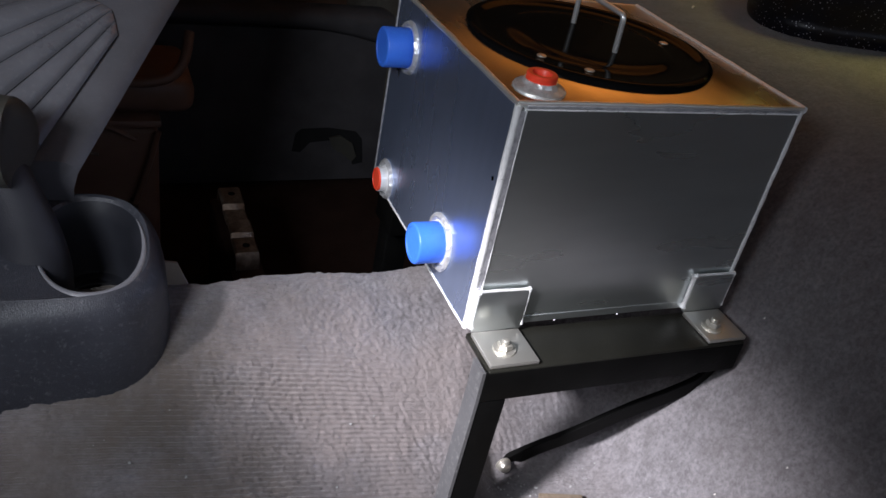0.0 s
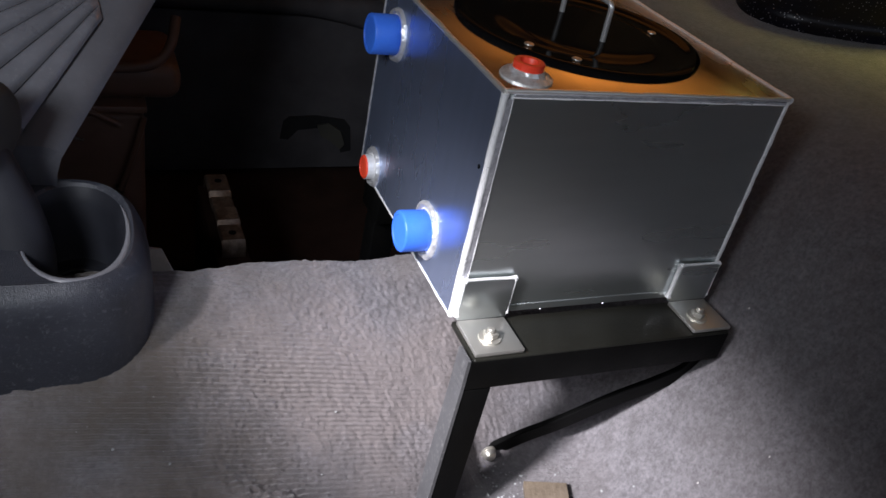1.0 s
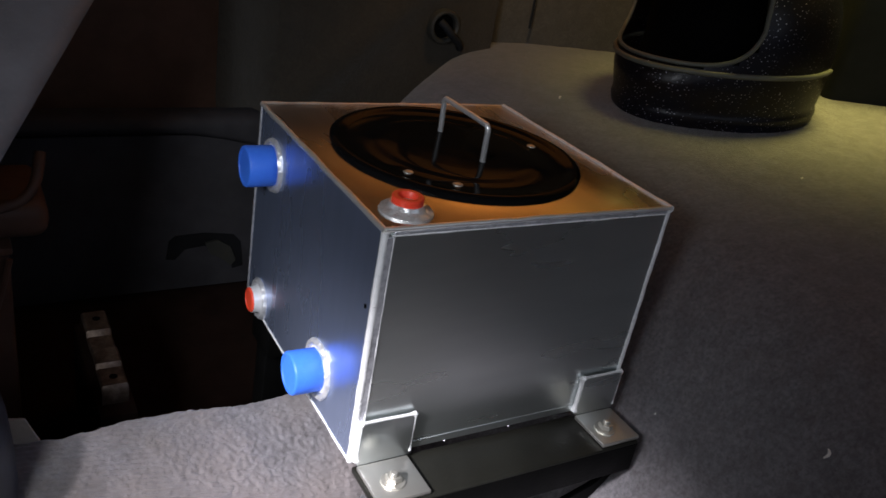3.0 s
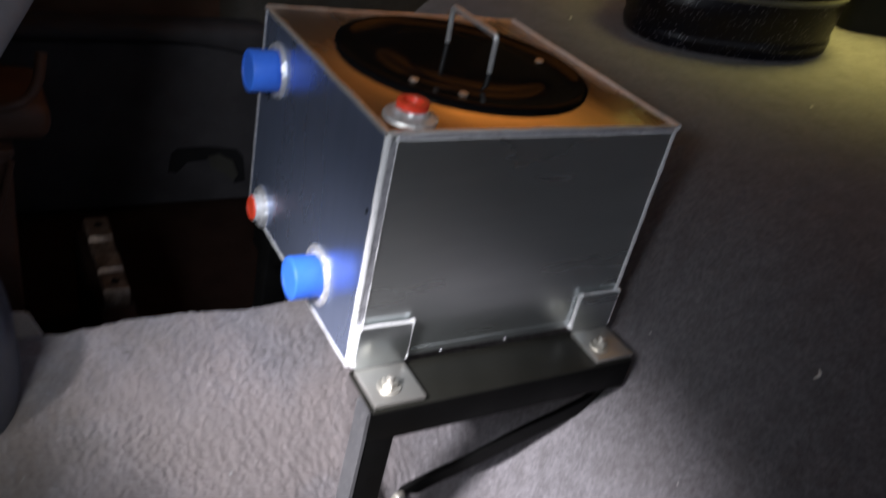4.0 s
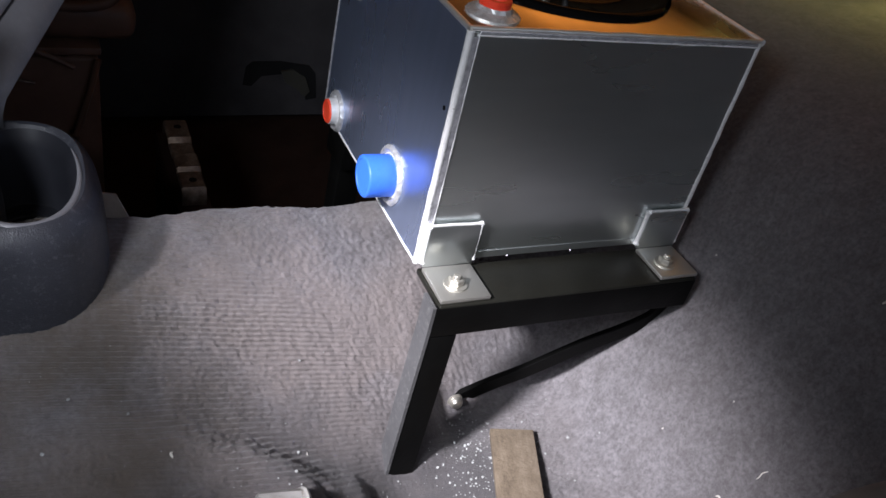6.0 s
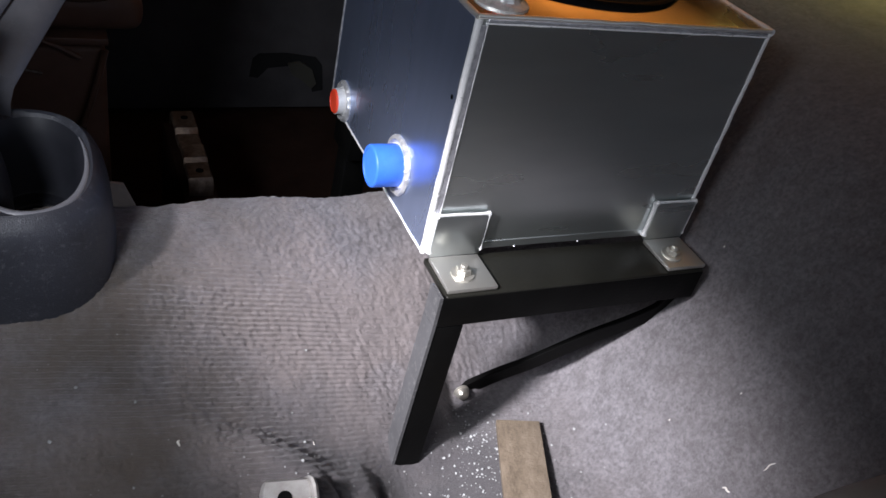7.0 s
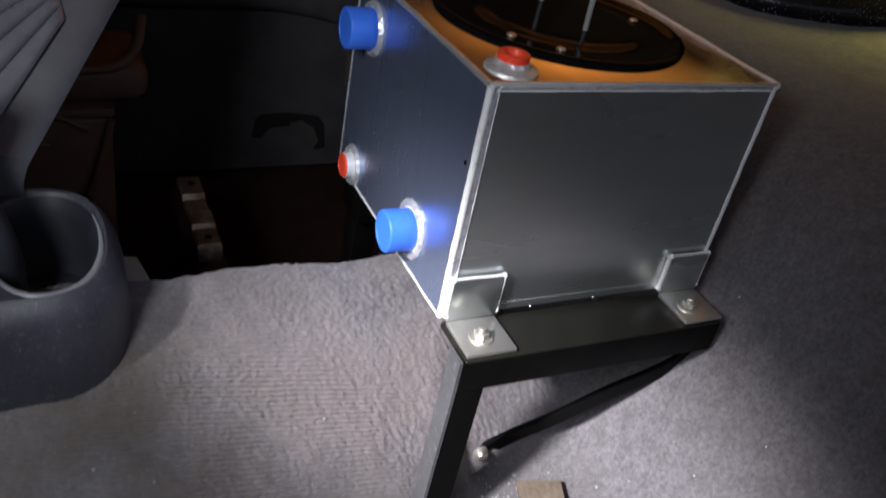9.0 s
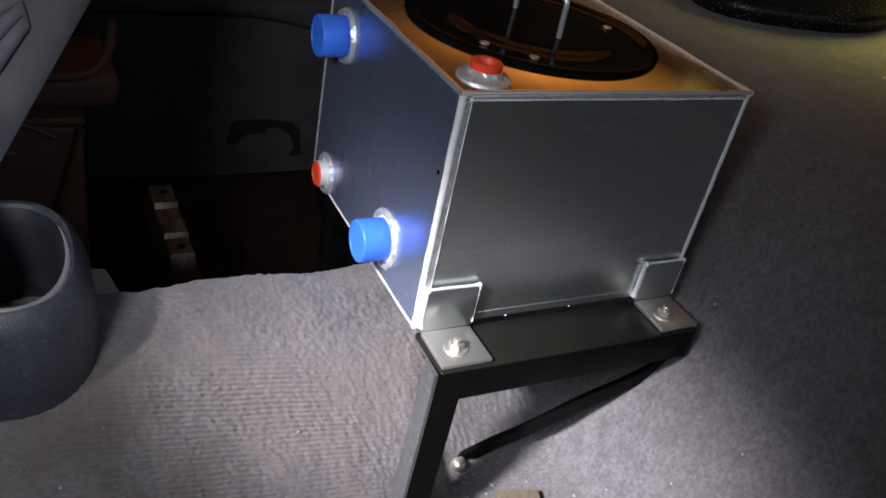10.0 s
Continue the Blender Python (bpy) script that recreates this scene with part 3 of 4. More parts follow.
def strip_along(points, width, thick):
    """A flat bar standing on edge in the x-z plane."""
    bm = bmesh.new()
    rings = []
    pts = [Vector(p) for p in points]
    for i, p in enumerate(pts):
        way = (pts[min(i + 1, len(pts) - 1)] - pts[max(i - 1, 0)]).normalized()
        up = Vector((-way.z, 0, way.x))
        rings.append([bm.verts.new(p + up * u * width / 2 + Vector((0, v * thick / 2, 0))) for u, v in ((-1, -1), (1, -1), (1, 1), (-1, 1))])
    for a, b in zip(rings, rings[1:]):
        for s in range(4):
            bm.faces.new((a[s], a[(s + 1) % 4], b[(s + 1) % 4], b[s]))
    bm.faces.new(rings[0][::-1])
    bm.faces.new(rings[-1])
    bmesh.ops.bevel(bm, geom=[e for e in bm.edges], offset=0.0008, segments=1, affect="EDGES")
    return bm


strut = part("strut", strip_along(strut_line, 0.0185, 0.006), FRAME, bracket, "bent black flat-bar strut")
part("strut_bolt", lathe([(0.0080, 0.0), (0.0080, 0.0016), (0.0068, 0.0020), (0.0068, 0.0054), (0.0052, 0.0082), (0.002, 0.0092)], 24, Matrix.Translation((0.0850, 0.0040, -0.1885)) @ pose(0, 0, 0, 90, 0, 0)), BOLT, strut, "domed zinc bolt head")
part("strut_washer", lathe([(0.0115, 0.0), (0.0115, 0.0030), (0.0080, 0.0034)], 24, Matrix.Translation((0.0940, 0.0105, -0.1965)) @ pose(0, 0, 0, 90, 0, 0)), FRAME, strut)

# ---- cup holder pod and console ----
def pod_mesh(inside=False):
    """A cup holder pod: an oval body, wider at its base, with a round well sunk in it."""
    bm = bmesh.new()
    steps = 72
    outer = [(1.12, -0.130), (1.11, -0.055), (1.09, -0.030), (1.06, -0.004), (1.03, 0.006), (0.98, 0.014), (0.91, 0.0195), (0.88, 0.021)]
    well = [(1.06, 0.0170), (1.0, 0.009), (0.97, 0.0015), (0.965, 0.0), (0.94, -0.014), (0.92, -0.032), (0.90, -0.034), (0.74, -0.035), (0.73, -0.039), (0.71, -0.040), (0.68, -0.085), (0.2, -0.085)] if inside else [(1.10, 0.0195), (1.06, 0.0170)]
    rings = []
    for f, h in [] if inside else outer:
        rings.append([bm.verts.new((-0.303 + 0.067 * f * math.copysign(abs(math.cos(a)) ** 0.80, math.cos(a)) * (1.0 if math.cos(a) > 0 else 2.1),
                                    0.118 + 0.070 * f * math.copysign(abs(math.sin(a)) ** 0.80, math.sin(a)) - 0.028 * smoother_one(-math.cos(a)) * (f > 0.95), h + 0.019 * smoother_one(0.5 + 0.5 * math.sin(a)) * (h > -0.05)))
                      for a in (2 * math.pi * s / steps for s in range(steps))])
    for f, h in well:
        rings.append([bm.verts.new((-0.288 + 0.0385 * f * math.cos(a), 0.119 + (0.055 if math.sin(a) > 0 else 0.057) * f * math.sin(a), h + (0.017 * smoother_one(0.5 + 0.5 * math.sin(a)) if h > 0.0 else 0)))
                      for a in (2 * math.pi * s / steps for s in range(steps))])
    for a, b in zip(rings, rings[1:]):
        for s in range(steps):
            bm.faces.new((a[s], a[(s + 1) % steps], b[(s + 1) % steps], b[s]))
    if inside:
        bm.faces.new(rings[-1])
    return bm


console = thing("centre_console", "dark grey plastic console with cup holder and pleated boot", "console")
pod = part("cup_holder_pod", pod_mesh(), CONSOLE, console)
rim_line = [(-0.288 + 0.0402 * math.cos(a), 0.119 + 0.0592 * math.sin(a), 0.0172 + 0.019 * smoother_one(0.5 + 0.5 * math.sin(a))) for a in (radians(186 + 5.0 * i) for i in range(41))]
part("rim", add_tube(bmesh.new(), rim_line, [0.0006 + 0.0034 * math.sin(math.pi * i / 40) for i in range(41)], 12), LIP_HIGHLIGHT, pod, "pale lip of the cup holder, coloured as its highlight")
part("cup_well", pod_mesh(True), RECESS_SHADE, pod, "stepped inside of the cup holder, coloured dark as shade")


def flank_edge(y):
    """The flank's rounded right edge, climbing towards the dash."""
    return Vector((-0.3062 + 0.656 * (y - 0.1608), y, 0.052 + 0.712 * (y - 0.150)))


def ramp_panel():
    """The console flank that climbs towards the dash, turned down at its foot behind the cup holder."""
    bm = bmesh.new()
    rows = []
    line = [flank_edge(0.178) + Vector((-0.004, d, h)) for d, h in ((-0.002, -0.075), (-0.003, -0.040), (-0.002, -0.014))]
    line += [flank_edge(0.178 + 0.382 * i / 24) for i in range(25)]
    for edge in line:
        rows.append([bm.verts.new(edge + Vector((u, 0, d))) for u, d in ((-0.45, -0.02), (-0.30, 0.0), (-0.10, 0.0), (-0.030, 0.0006), (-0.016, 0.0), (-0.008, -0.002), (-0.002, -0.006), (0.0, -0.012))])
    for a, b in zip(rows, rows[1:]):
        for c in range(len(a) - 1):
            bm.faces.new((a[c], a[c + 1], b[c + 1], b[c]))
    return bm


def shaded_flank_side():
    """The upright side under the flank's rounded edge, its shade put into a black colour."""
    bm = bmesh.new()
    rows = []
    for i in range(13):
        edge = flank_edge(0.178 + 0.382 * i / 12)
        rows.append([bm.verts.new(edge + Vector((u, 0, d))) for u, d in ((-0.0005, -0.0122), (-0.006, -0.018), (-0.018, -0.044), (-0.05, -0.079), (-0.12, -0.115))])
    for a, b in zip(rows, rows[1:]):
        for c in range(len(a) - 1):
            bm.faces.new((a[c], a[c + 1], b[c + 1], b[c]))
    return bm


part("console_flank", ramp_panel(), FLANK, console)
part("shaded_flank_side", shaded_flank_side(), PANEL, console, "side of the console, coloured black as its shaded side")
RN = Vector((0, -0.5843, 0.8115))


def on_ramp(x, y, up=0.0):
    return Vector((x, y, 0.050 + 0.72 * (y - 0.150))) + RN * up


def pleat_mesh(a0, a1, b0, b1):
    """One fold of the boot, between two straight grooves that run together at the top; its foot tucks under."""
    bm = bmesh.new()
    rows = []
    for i in range(-3, 25):
        s = max(0.0, i / 24)
        a, b = Vector(a0).lerp(Vector(a1), s), Vector(b0).lerp(Vector(b1), s)
        width = (b - a).length
        tuck = 0.010 * max(0, -i) ** 1.4
        close = min(1.0, (1.0 - s) / 0.10) ** 0.5
        row = []
        for u in range(11):
            f = u / 5 - 1
            m = a.lerp(b, 0.5 + 0.485 * f)
            rise = (0.0015 + 0.34 * width * (1 - abs(f) ** 2.6) ** 0.6) * close
            slip = Vector((-0.004, -0.0045)) * max(0, -i)
            row.append(bm.verts.new(on_ramp(m.x + slip.x, m.y + slip.y, 0.0035 + rise - tuck)))
        rows.append(row)
    for a, b in zip(rows, rows[1:]):
        for c in range(10):
            bm.faces.new((a[c], a[c + 1], b[c + 1], b[c]))
    return bm


grooves = [((-0.372, 0.290), (-0.290, 0.318)), ((-0.370, 0.262), (-0.276, 0.310)), ((-0.368, 0.240), (-0.267, 0.3060)), ((-0.360, 0.215), (-0.2593, 0.3010)), ((-0.338, 0.2040), (-0.2570, 0.2910)), ((-0.321, 0.1890), (-0.2555, 0.2790))]
# a dark sole gives the grooves between the pleats their shade
sole = bmesh.new()
sole.faces.new([sole.verts.new(on_ramp(x, y, 0.0034)) for x, y in ((-0.372, 0.292), (-0.285, 0.320), (-0.262, 0.300), (-0.260, 0.281), (-0.325, 0.192), (-0.345, 0.192))])
bmesh.ops.solidify(sole, geom=sole.faces[:], thickness=0.003)
boot = part("shift_boot", sole, RECESS_SHADE, console, "pleated grey rubber shift boot")
for (a0, a1), (b0, b1) in zip(grooves, grooves[1:]):
    part("pleat", pleat_mesh(a0, a1, b0, b1), RUBBER, boot)

brake = thing("handbrake_lever", "dark rubber lever grip with a rounded end beside the cup holder", "lever")
part("grip", add_tube(bmesh.new(), curved([(-0.330, 0.128, 0.112), (-0.334, 0.130, 0.112), (-0.342, 0.132, 0.112), (-0.360, 0.138, 0.112), (-0.46, 0.16, 0.11), (-0.62, 0.2, 0.10)], 6),
                              [0.004, 0.016, 0.022, 0.0255, 0.028, 0.030, 0.032, 0.033, 0.034, 0.034, 0.034] + [0.034] * 20, 24), GRIP, brake)
part("lever_post", add_tube(bmesh.new(), curved([(-0.352, 0.138, 0.108), (-0.344, 0.132, 0.080), (-0.334, 0.126, 0.045), (-0.330, 0.122, 0.010), (-0.334, 0.122, -0.03)], 6), [0.017 + 0.015 * (i / 24) ** 1.5 for i in range(25)], 24), POST, brake)
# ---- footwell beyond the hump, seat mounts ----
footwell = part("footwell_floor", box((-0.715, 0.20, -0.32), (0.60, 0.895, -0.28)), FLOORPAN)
tagged(footwell, "footwell floor beyond the carpeted hump, coloured dark as shade", "floor", kind="structure")
wall = part("trim_front", box((-0.76, 0.90, -0.32), (1.23, 0.94, 1.05)), DASH)
tagged(wall, "dark dash and bulkhead trim closing the footwell", "wall", kind="structure")


kick = thing("kick_panel", "matt black plastic kick panel with a curved seam and a notch", "trim panel")
part("lower_panel", box((-0.55, 0.760, -0.27), (0.45, 0.790, -0.0005), 0.002, 2), KICK, kick)


def upper_panel():
    """The upper moulding, whose lower edge bows down to one side."""
    bm = bmesh.new()
    rows = []
    for i in range(25):
        x = -0.55 + 1.00 * i / 24
        low = 0.003 - 0.9 * max(0.0, x - 0.01) ** 2
        rows.append([bm.verts.new((x, y, z)) for y, z in ((0.790, low), (0.758, low), (0.752, low + 0.004), (0.748, low + 0.010), (0.748, 0.016), (0.750, 0.025), (0.757, 0.031), (0.775, 0.034), (0.790, 0.034))])
    for a, b in zip(rows, rows[1:]):
        for c in range(8):
            bm.faces.new((a[c], a[c + 1], b[c + 1], b[c]))
    return bm


part("upper_panel", upper_panel(), KICK, kick)


def plate_of(points, y0, y1):
    """A flat piece cut to an outline in x and z, from y0 to y1."""
    bm = bmesh.new()
    front = [bm.verts.new((x, y0, z)) for x, z in points]
    back = [bm.verts.new((x, y1, z)) for x, z in points]
    bm.faces.new(front)
    bm.faces.new(back[::-1])
    for i in range(len(points)):
        j = (i + 1) % len(points)
        bm.faces.new((front[i], front[j], back[j], back[i]))
    return bm


part("cut_out", plate_of([(0.030, -0.212), (0.034, -0.180), (0.044, -0.171), (0.090, -0.169), (0.140, -0.176), (0.152, -0.190), (0.158, -0.236), (0.140, -0.240), (0.128, -0.206), (0.096, -0.192), (0.060, -0.196), (0.044, -0.214)], 0.7585, 0.7650), SHADE, kick, "black plate drawing the shade of a cut-out in the panel")
part("spring_clip", plate_of([(0.092, -0.186), (0.112, -0.182), (0.134, -0.196), (0.144, -0.222), (0.136, -0.232), (0.118, -0.216), (0.100, -0.206)], 0.7540, 0.7580), GRIP, kick, "dull metal spring clip")

duct = thing("heater_box", "dark brown moulded heater box low in the footwell", "heater")
part("body", box((-0.345, 0.50, -0.29), (-0.205, 0.64, -0.050), 0.006, 3), DASH, duct)
part("lip", box((-0.348, 0.494, -0.046), (-0.202, 0.645, -0.036), 0.003, 2), DASH, duct)
part("clip", box((-0.242, 0.490, -0.158), (-0.232, 0.4995, -0.146), 0.001, 1), BRACKET, duct, "small bright metal clip")
part("ridge", add_tube(bmesh.new(), curved([(-0.330, 0.494, -0.022), (-0.289, 0.492, -0.034), (-0.258, 0.492, -0.046), (-0.233, 0.492, -0.060)], 6), 0.0035, 8), DASH, duct)
# short metal bar that stands for a small glint on the box
part("ridge", add_tube(bmesh.new(), curved([(-0.310, 0.494, -0.074), (-0.291, 0.492, -0.076), (-0.276, 0.492, -0.080)], 6), 0.0022, 8), BRACKET, duct)
part("edge", add_tube(bmesh.new(), curved([(-0.206, 0.494, -0.050), (-0.214, 0.492, -0.080), (-0.226, 0.492, -0.120), (-0.236, 0.492, -0.150)], 6), 0.0040, 8), DASH, duct)


part("lip", add_tube(bmesh.new(), curved([(-0.330, 0.500, 0.020), (-0.270, 0.497, 0.016), (-0.235, 0.496, 0.013), (-0.205, 0.497, 0.015), (-0.185, 0.502, 0.023), (-0.172, 0.512, 0.040), (-0.165, 0.530, 0.066)], 6), 0.0065, 10), DASH, duct)
part("housing", box((-0.345, 0.504, -0.034), (-0.160, 0.640, 0.014), 0.018, 4), DASH, duct)

scrap = bmesh.new()
low = [scrap.verts.new(p) for p in ((-0.240, 0.136, -0.040), (-0.208, 0.136, -0.040), (-0.208, 0.142, -0.040), (-0.240, 0.142, -0.040))]
top = [scrap.verts.new(p) for p in ((-0.238, 0.138, -0.006), (-0.220, 0.138, -0.010), (-0.220, 0.141, -0.010), (-0.238, 0.141, -0.006))]
for i in range(4):
    scrap.faces.new((low[i], low[(i + 1) % 4], top[(i + 1) % 4], top[i]))
scrap.faces.new(top)
scrap.faces.new(low[::-1])
tagged(part("foam_scrap", scrap, FOAM), "pale torn foam scrap wedged beside the console", "foam")

mount = thing("seat_mount", "stepped worn steel seat mount strip in the dark footwell", "bracket", at=(-0.121, 0.406, -0.1315))


def stepped_strip():
    """A pressed strip of steel with three raised pads."""
    bm = bmesh.new()
    prof = [(-0.079, -0.030), (-0.077, -0.006), (-0.073, 0.0), (-0.040, 0.0), (-0.036, 0.005), (-0.008, 0.006), (-0.004, 0.001), (0.026, 0.001), (0.031, 0.007), (0.072, 0.008), (0.078, -0.01)]
    low, top = [], []
    for y, z in prof:
        top.append([bm.verts.new((x, y, z)) for x in (-0.014, -0.012, 0.012, 0.014)])
        low.append([bm.verts.new((x, y, z - 0.004)) for x in (-0.014, -0.012, 0.012, 0.014)])
        for v in (top[-1][0], top[-1][3]):
            v.co.z -= 0.002
    for grid in (top, low):
        for a, b in zip(grid, grid[1:]):
            for c in range(3):
                bm.faces.new((a[c], a[c + 1], b[c + 1], b[c]))
    for i in range(len(prof) - 1):
        for c in (0, 3):
            bm.faces.new((top[i][c], top[i + 1][c], low[i + 1][c], low[i][c]))
    for i in (0, -1):
        for c in range(3):
            bm.faces.new((top[i][c], top[i][c + 1], low[i][c + 1], low[i][c]))
    return bm


part("strip", stepped_strip(), BRACKET, mount)
part("bolt_hole", lathe([(0.0045, 0.0), (0.0045, 0.0006), (0.002, 0.0006)], 20, Matrix.Translation((0.001, -0.058, 0.0))), LINING, mount)
part("bolt_hole", lathe([(0.0045, 0.0), (0.0045, 0.0006), (0.002, 0.0006)], 20, Matrix.Translation((0.001, 0.055, 0.0078))), LINING, mount)
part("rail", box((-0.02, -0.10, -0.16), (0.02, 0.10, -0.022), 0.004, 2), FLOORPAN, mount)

plate = thing("floor_seat_plate", "bare grey steel seat plate with bolt hole, let into carpet", "bracket", at=(-0.132, -0.1165, -0.1445))
plate.rotation_euler = (radians(20), radians(-2), radians(-10))


def plate_mesh():
    """A pressed plate with rounded end, side lip and a step."""
    bm = bmesh.new()
    rows = []
    for y, z, w in ((0.025, -0.012, 0.0125), (0.024, -0.004, 0.0155), (0.021, 0.0, 0.0180), (0.015, 0.0, 0.0196), (0.0, 0.0, 0.0200), (-0.026, 0.0, 0.0200), (-0.0275, 0.0008, 0.0200), (-0.0305, 0.0030, 0.0198), (-0.034, 0.0034, 0.0198), (-0.090, 0.0020, 0.0205), (-0.20, 0.002, 0.022)):
        rows.append([bm.verts.new((u * w, y, z + d)) for u, d in ((-1.10, -0.014), (-1.0, -0.002), (-0.9, 0.0), (0, 0.0), (0.86, 0.0), (0.97, -0.002), (1.02, 0.003), (1.10, 0.005), (1.20, 0.003), (1.26, -0.012))])
    for a, b in zip(rows, rows[1:]):
        for c in range(len(a) - 1):
            bm.faces.new((a[c], a[c + 1], b[c + 1], b[c]))
    made = bmesh.ops.extrude_face_region(bm, geom=bm.faces[:])
    bmesh.ops.translate(bm, verts=[v for v in made["geom"] if isinstance(v, bmesh.types.BMVert)], vec=(0, 0, -0.004))
    return bm


part("plate", plate_mesh(), PLATE, plate)
part("bolt_hole", lathe([(0.0056, 0.0001), (0.0056, 0.0006), (0.002, 0.0006)], 28, Matrix.Translation((-0.002, 0.008, 0.0))), LINING, plate)

board = thing("board_strip", "flat rough brown board strip lying on dark carpet", "board", at=(0.1300, -0.0350, -0.2095))
board.rotation_euler = (radians(-3), radians(-7), radians(-22))
part("strip", box((-0.022, -0.30, 0.0), (0.022, 0.0, 0.008), 0.0012, 2), BOARD, board)

# ---- helmet on the deck ----
helmet = thing("racing_helmet", "black speckled full-face helmet with open visor, lying on the carpeted deck", "helmet", at=(0.728, 0.368, 0.186))


PORT = 0.93


def port_low(a):
    """The lower edge of the eye opening, curving up at both ends."""
    return 0.070 + 0.06 * (1 - math.sqrt(max(0.0, 1 - abs(a / (1.24 if a < 0 else PORT + 0.02)) ** 5)))


def helmet_shell():
    """An egg-shaped shell, its lower edge flat, cut open for the eyes in front."""
    bm = bmesh.new()
    nu, nv = 96, 56
    outer = {}
    for j in range(nv + 1):
        for i in range(nu):
            a = 2 * math.pi * i / nu
            z = -0.02 + 0.25 * j / nv
            f = (z - 0.09) / 0.145
            r = math.sqrt(max(0.0, 1 - abs(f) ** 2.6)) if z > 0.09 else 1 - 0.10 * abs((z - 0.09) / 0.11) ** 2
            chin = 0.028 * max(0.0, math.cos(a)) ** 3 * smoother_one((0.10 - z) / 0.06)
            step = 0.004 * smoother_one((0.012 - z) / 0.010)
            outer[j, i] = bm.verts.new(((0.160 * r + chin + step) * math.cos(a), (0.143 * r + step) * math.sin(a), z))
    for j in range(nv):
        for i in range(nu):
            a = 2 * math.pi * (i + 0.5) / nu
            z = -0.02 + 0.25 * (j + 0.5) / nv
            b = math.atan2(math.sin(a), math.cos(a))
            if -1.22 < b < PORT and 0.070 < z < 0.175 and z > port_low(b):
                continue
            bm.faces.new((outer[j, i], outer[j, (i + 1) % nu], outer[j + 1, (i + 1) % nu], outer[j + 1, i]))
    bmesh.ops.solidify(bm, geom=bm.faces[:], thickness=0.010)
    return bm


part("shell", helmet_shell(), HELMET, helmet)
rim = []
for i in range(57):
    a = -1.75 + 3.7 * i / 56
    rim.append(((0.161 + 0.020 * max(0, math.cos(a)) ** 3) * math.cos(a), 0.1435 * math.sin(a), 0.065))
part("visor_trim", add_tube(bmesh.new(), curved(rim, 2), 0.0036, 10), HELMET_TRIM, helmet, "raised rubber trim below the eye opening")
port = []
for i in range(61):
    a = (1.24 if i < 30 else PORT + 0.015) * math.sin(math.pi / 2 * (i / 30 - 1))
    port.append(((0.157 + 0.014 * max(0, math.cos(a)) ** 3) * math.cos(a), 0.140 * math.sin(a), port_low(a) + 0.0025))
port = [(port[0][0], port[0][1], 0.165)] + port + [(port[-1][0], port[-1][1], 0.165)]
part("port_gasket", add_tube(bmesh.new(), curved(port, 2), 0.0030, 10), HELMET_TRIM, helmet, "thin rubber gasket round the eye opening")
part("lining", lathe([(0.115, -0.015), (0.126, 0.02), (0.126, 0.045), (0.118, 0.060), (0.112, 0.12), (0.09, 0.18), (0.03, 0.20)], 40), LINING, helmet, "black padded lining")
helmet.rotation_euler = (radians(2.5), radians(3.5), radians(-172))

# the carpeted panel between kick panel and deck, with a soft diagonal fold, and a belt guide let into it
def fold_panel():
    bm = bmesh.new()
    rows = []
    for i in range(41):
        x = 0.13 + 0.43 * i / 40
        row = []
        for j in range(33):
            z = -0.12 + 0.58 * j / 32
            d = (x - 0.324) * 0.683 - (z - 0.150) * 0.730
            row.append(bm.verts.new((x, 0.742 - 0.010 * math.exp(-(d / 0.022) ** 2) + 0.020 * smoother_one(-d / 0.05) + 0.10 * smoother_one((0.20 - x) / 0.07) - 0.02 * smoother_one((x - 0.40) / 0.14), z)))
        rows.append(row)
    for a, b in zip(rows, rows[1:]):
        for c in range(32):
            bm.faces.new((a[c], b[c], b[c + 1], a[c + 1]))
    return bm


tagged(part("wall_front_side", fold_panel(), CARPET_BROWN), "dim brown carpeted side panel with a soft diagonal fold", "wall", kind="structure")
anchor = thing("belt_guide", "dark round belt guide with grey rim let into the carpeted panel", "belt guide", at=(0.464, 0.728, 0.192))
face = pose(0, 0, 0, 90, 0, 0)
part("rim", lathe([(0.0285, -0.004), (0.0290, 0.004), (0.0270, 0.0085), (0.0235, 0.0095), (0.0205, 0.0070), (0.0195, -0.002)], 40, face), GRIP, anchor, "rounded grey plastic rim")
part("recess", lathe([(0.0200, -0.0010), (0.0120, -0.0020), (0.004, -0.0022)], 32, face), LINING, anchor)
part("webbing", add_tube(bmesh.new(), curved([(-0.008, -0.004, 0.008), (0.000, -0.012, 0.000), (0.012, -0.014, -0.012), (0.028, -0.010, -0.024), (0.036, -0.004, -0.034)], 6), 0.0065, 10), PANEL, anchor, "loop of black webbing")

# ---- walls that close the cabin ----
def slab(name, a, b, z0, z1, thick, material, label, category="wall"):
    """An upright wall from a to b in plan."""
    a, b = Vector((*a, 0)), Vector((*b, 0))
    way = b - a
    m = Matrix.Translation(a) @ Matrix.Rotation(math.atan2(way.y, way.x), 4, "Z")
    ob = part(name, box((0, 0, z0), (way.length, thick, z1), 0.004, 2, m), material)
    return tagged(ob, label, category, kind="structure")


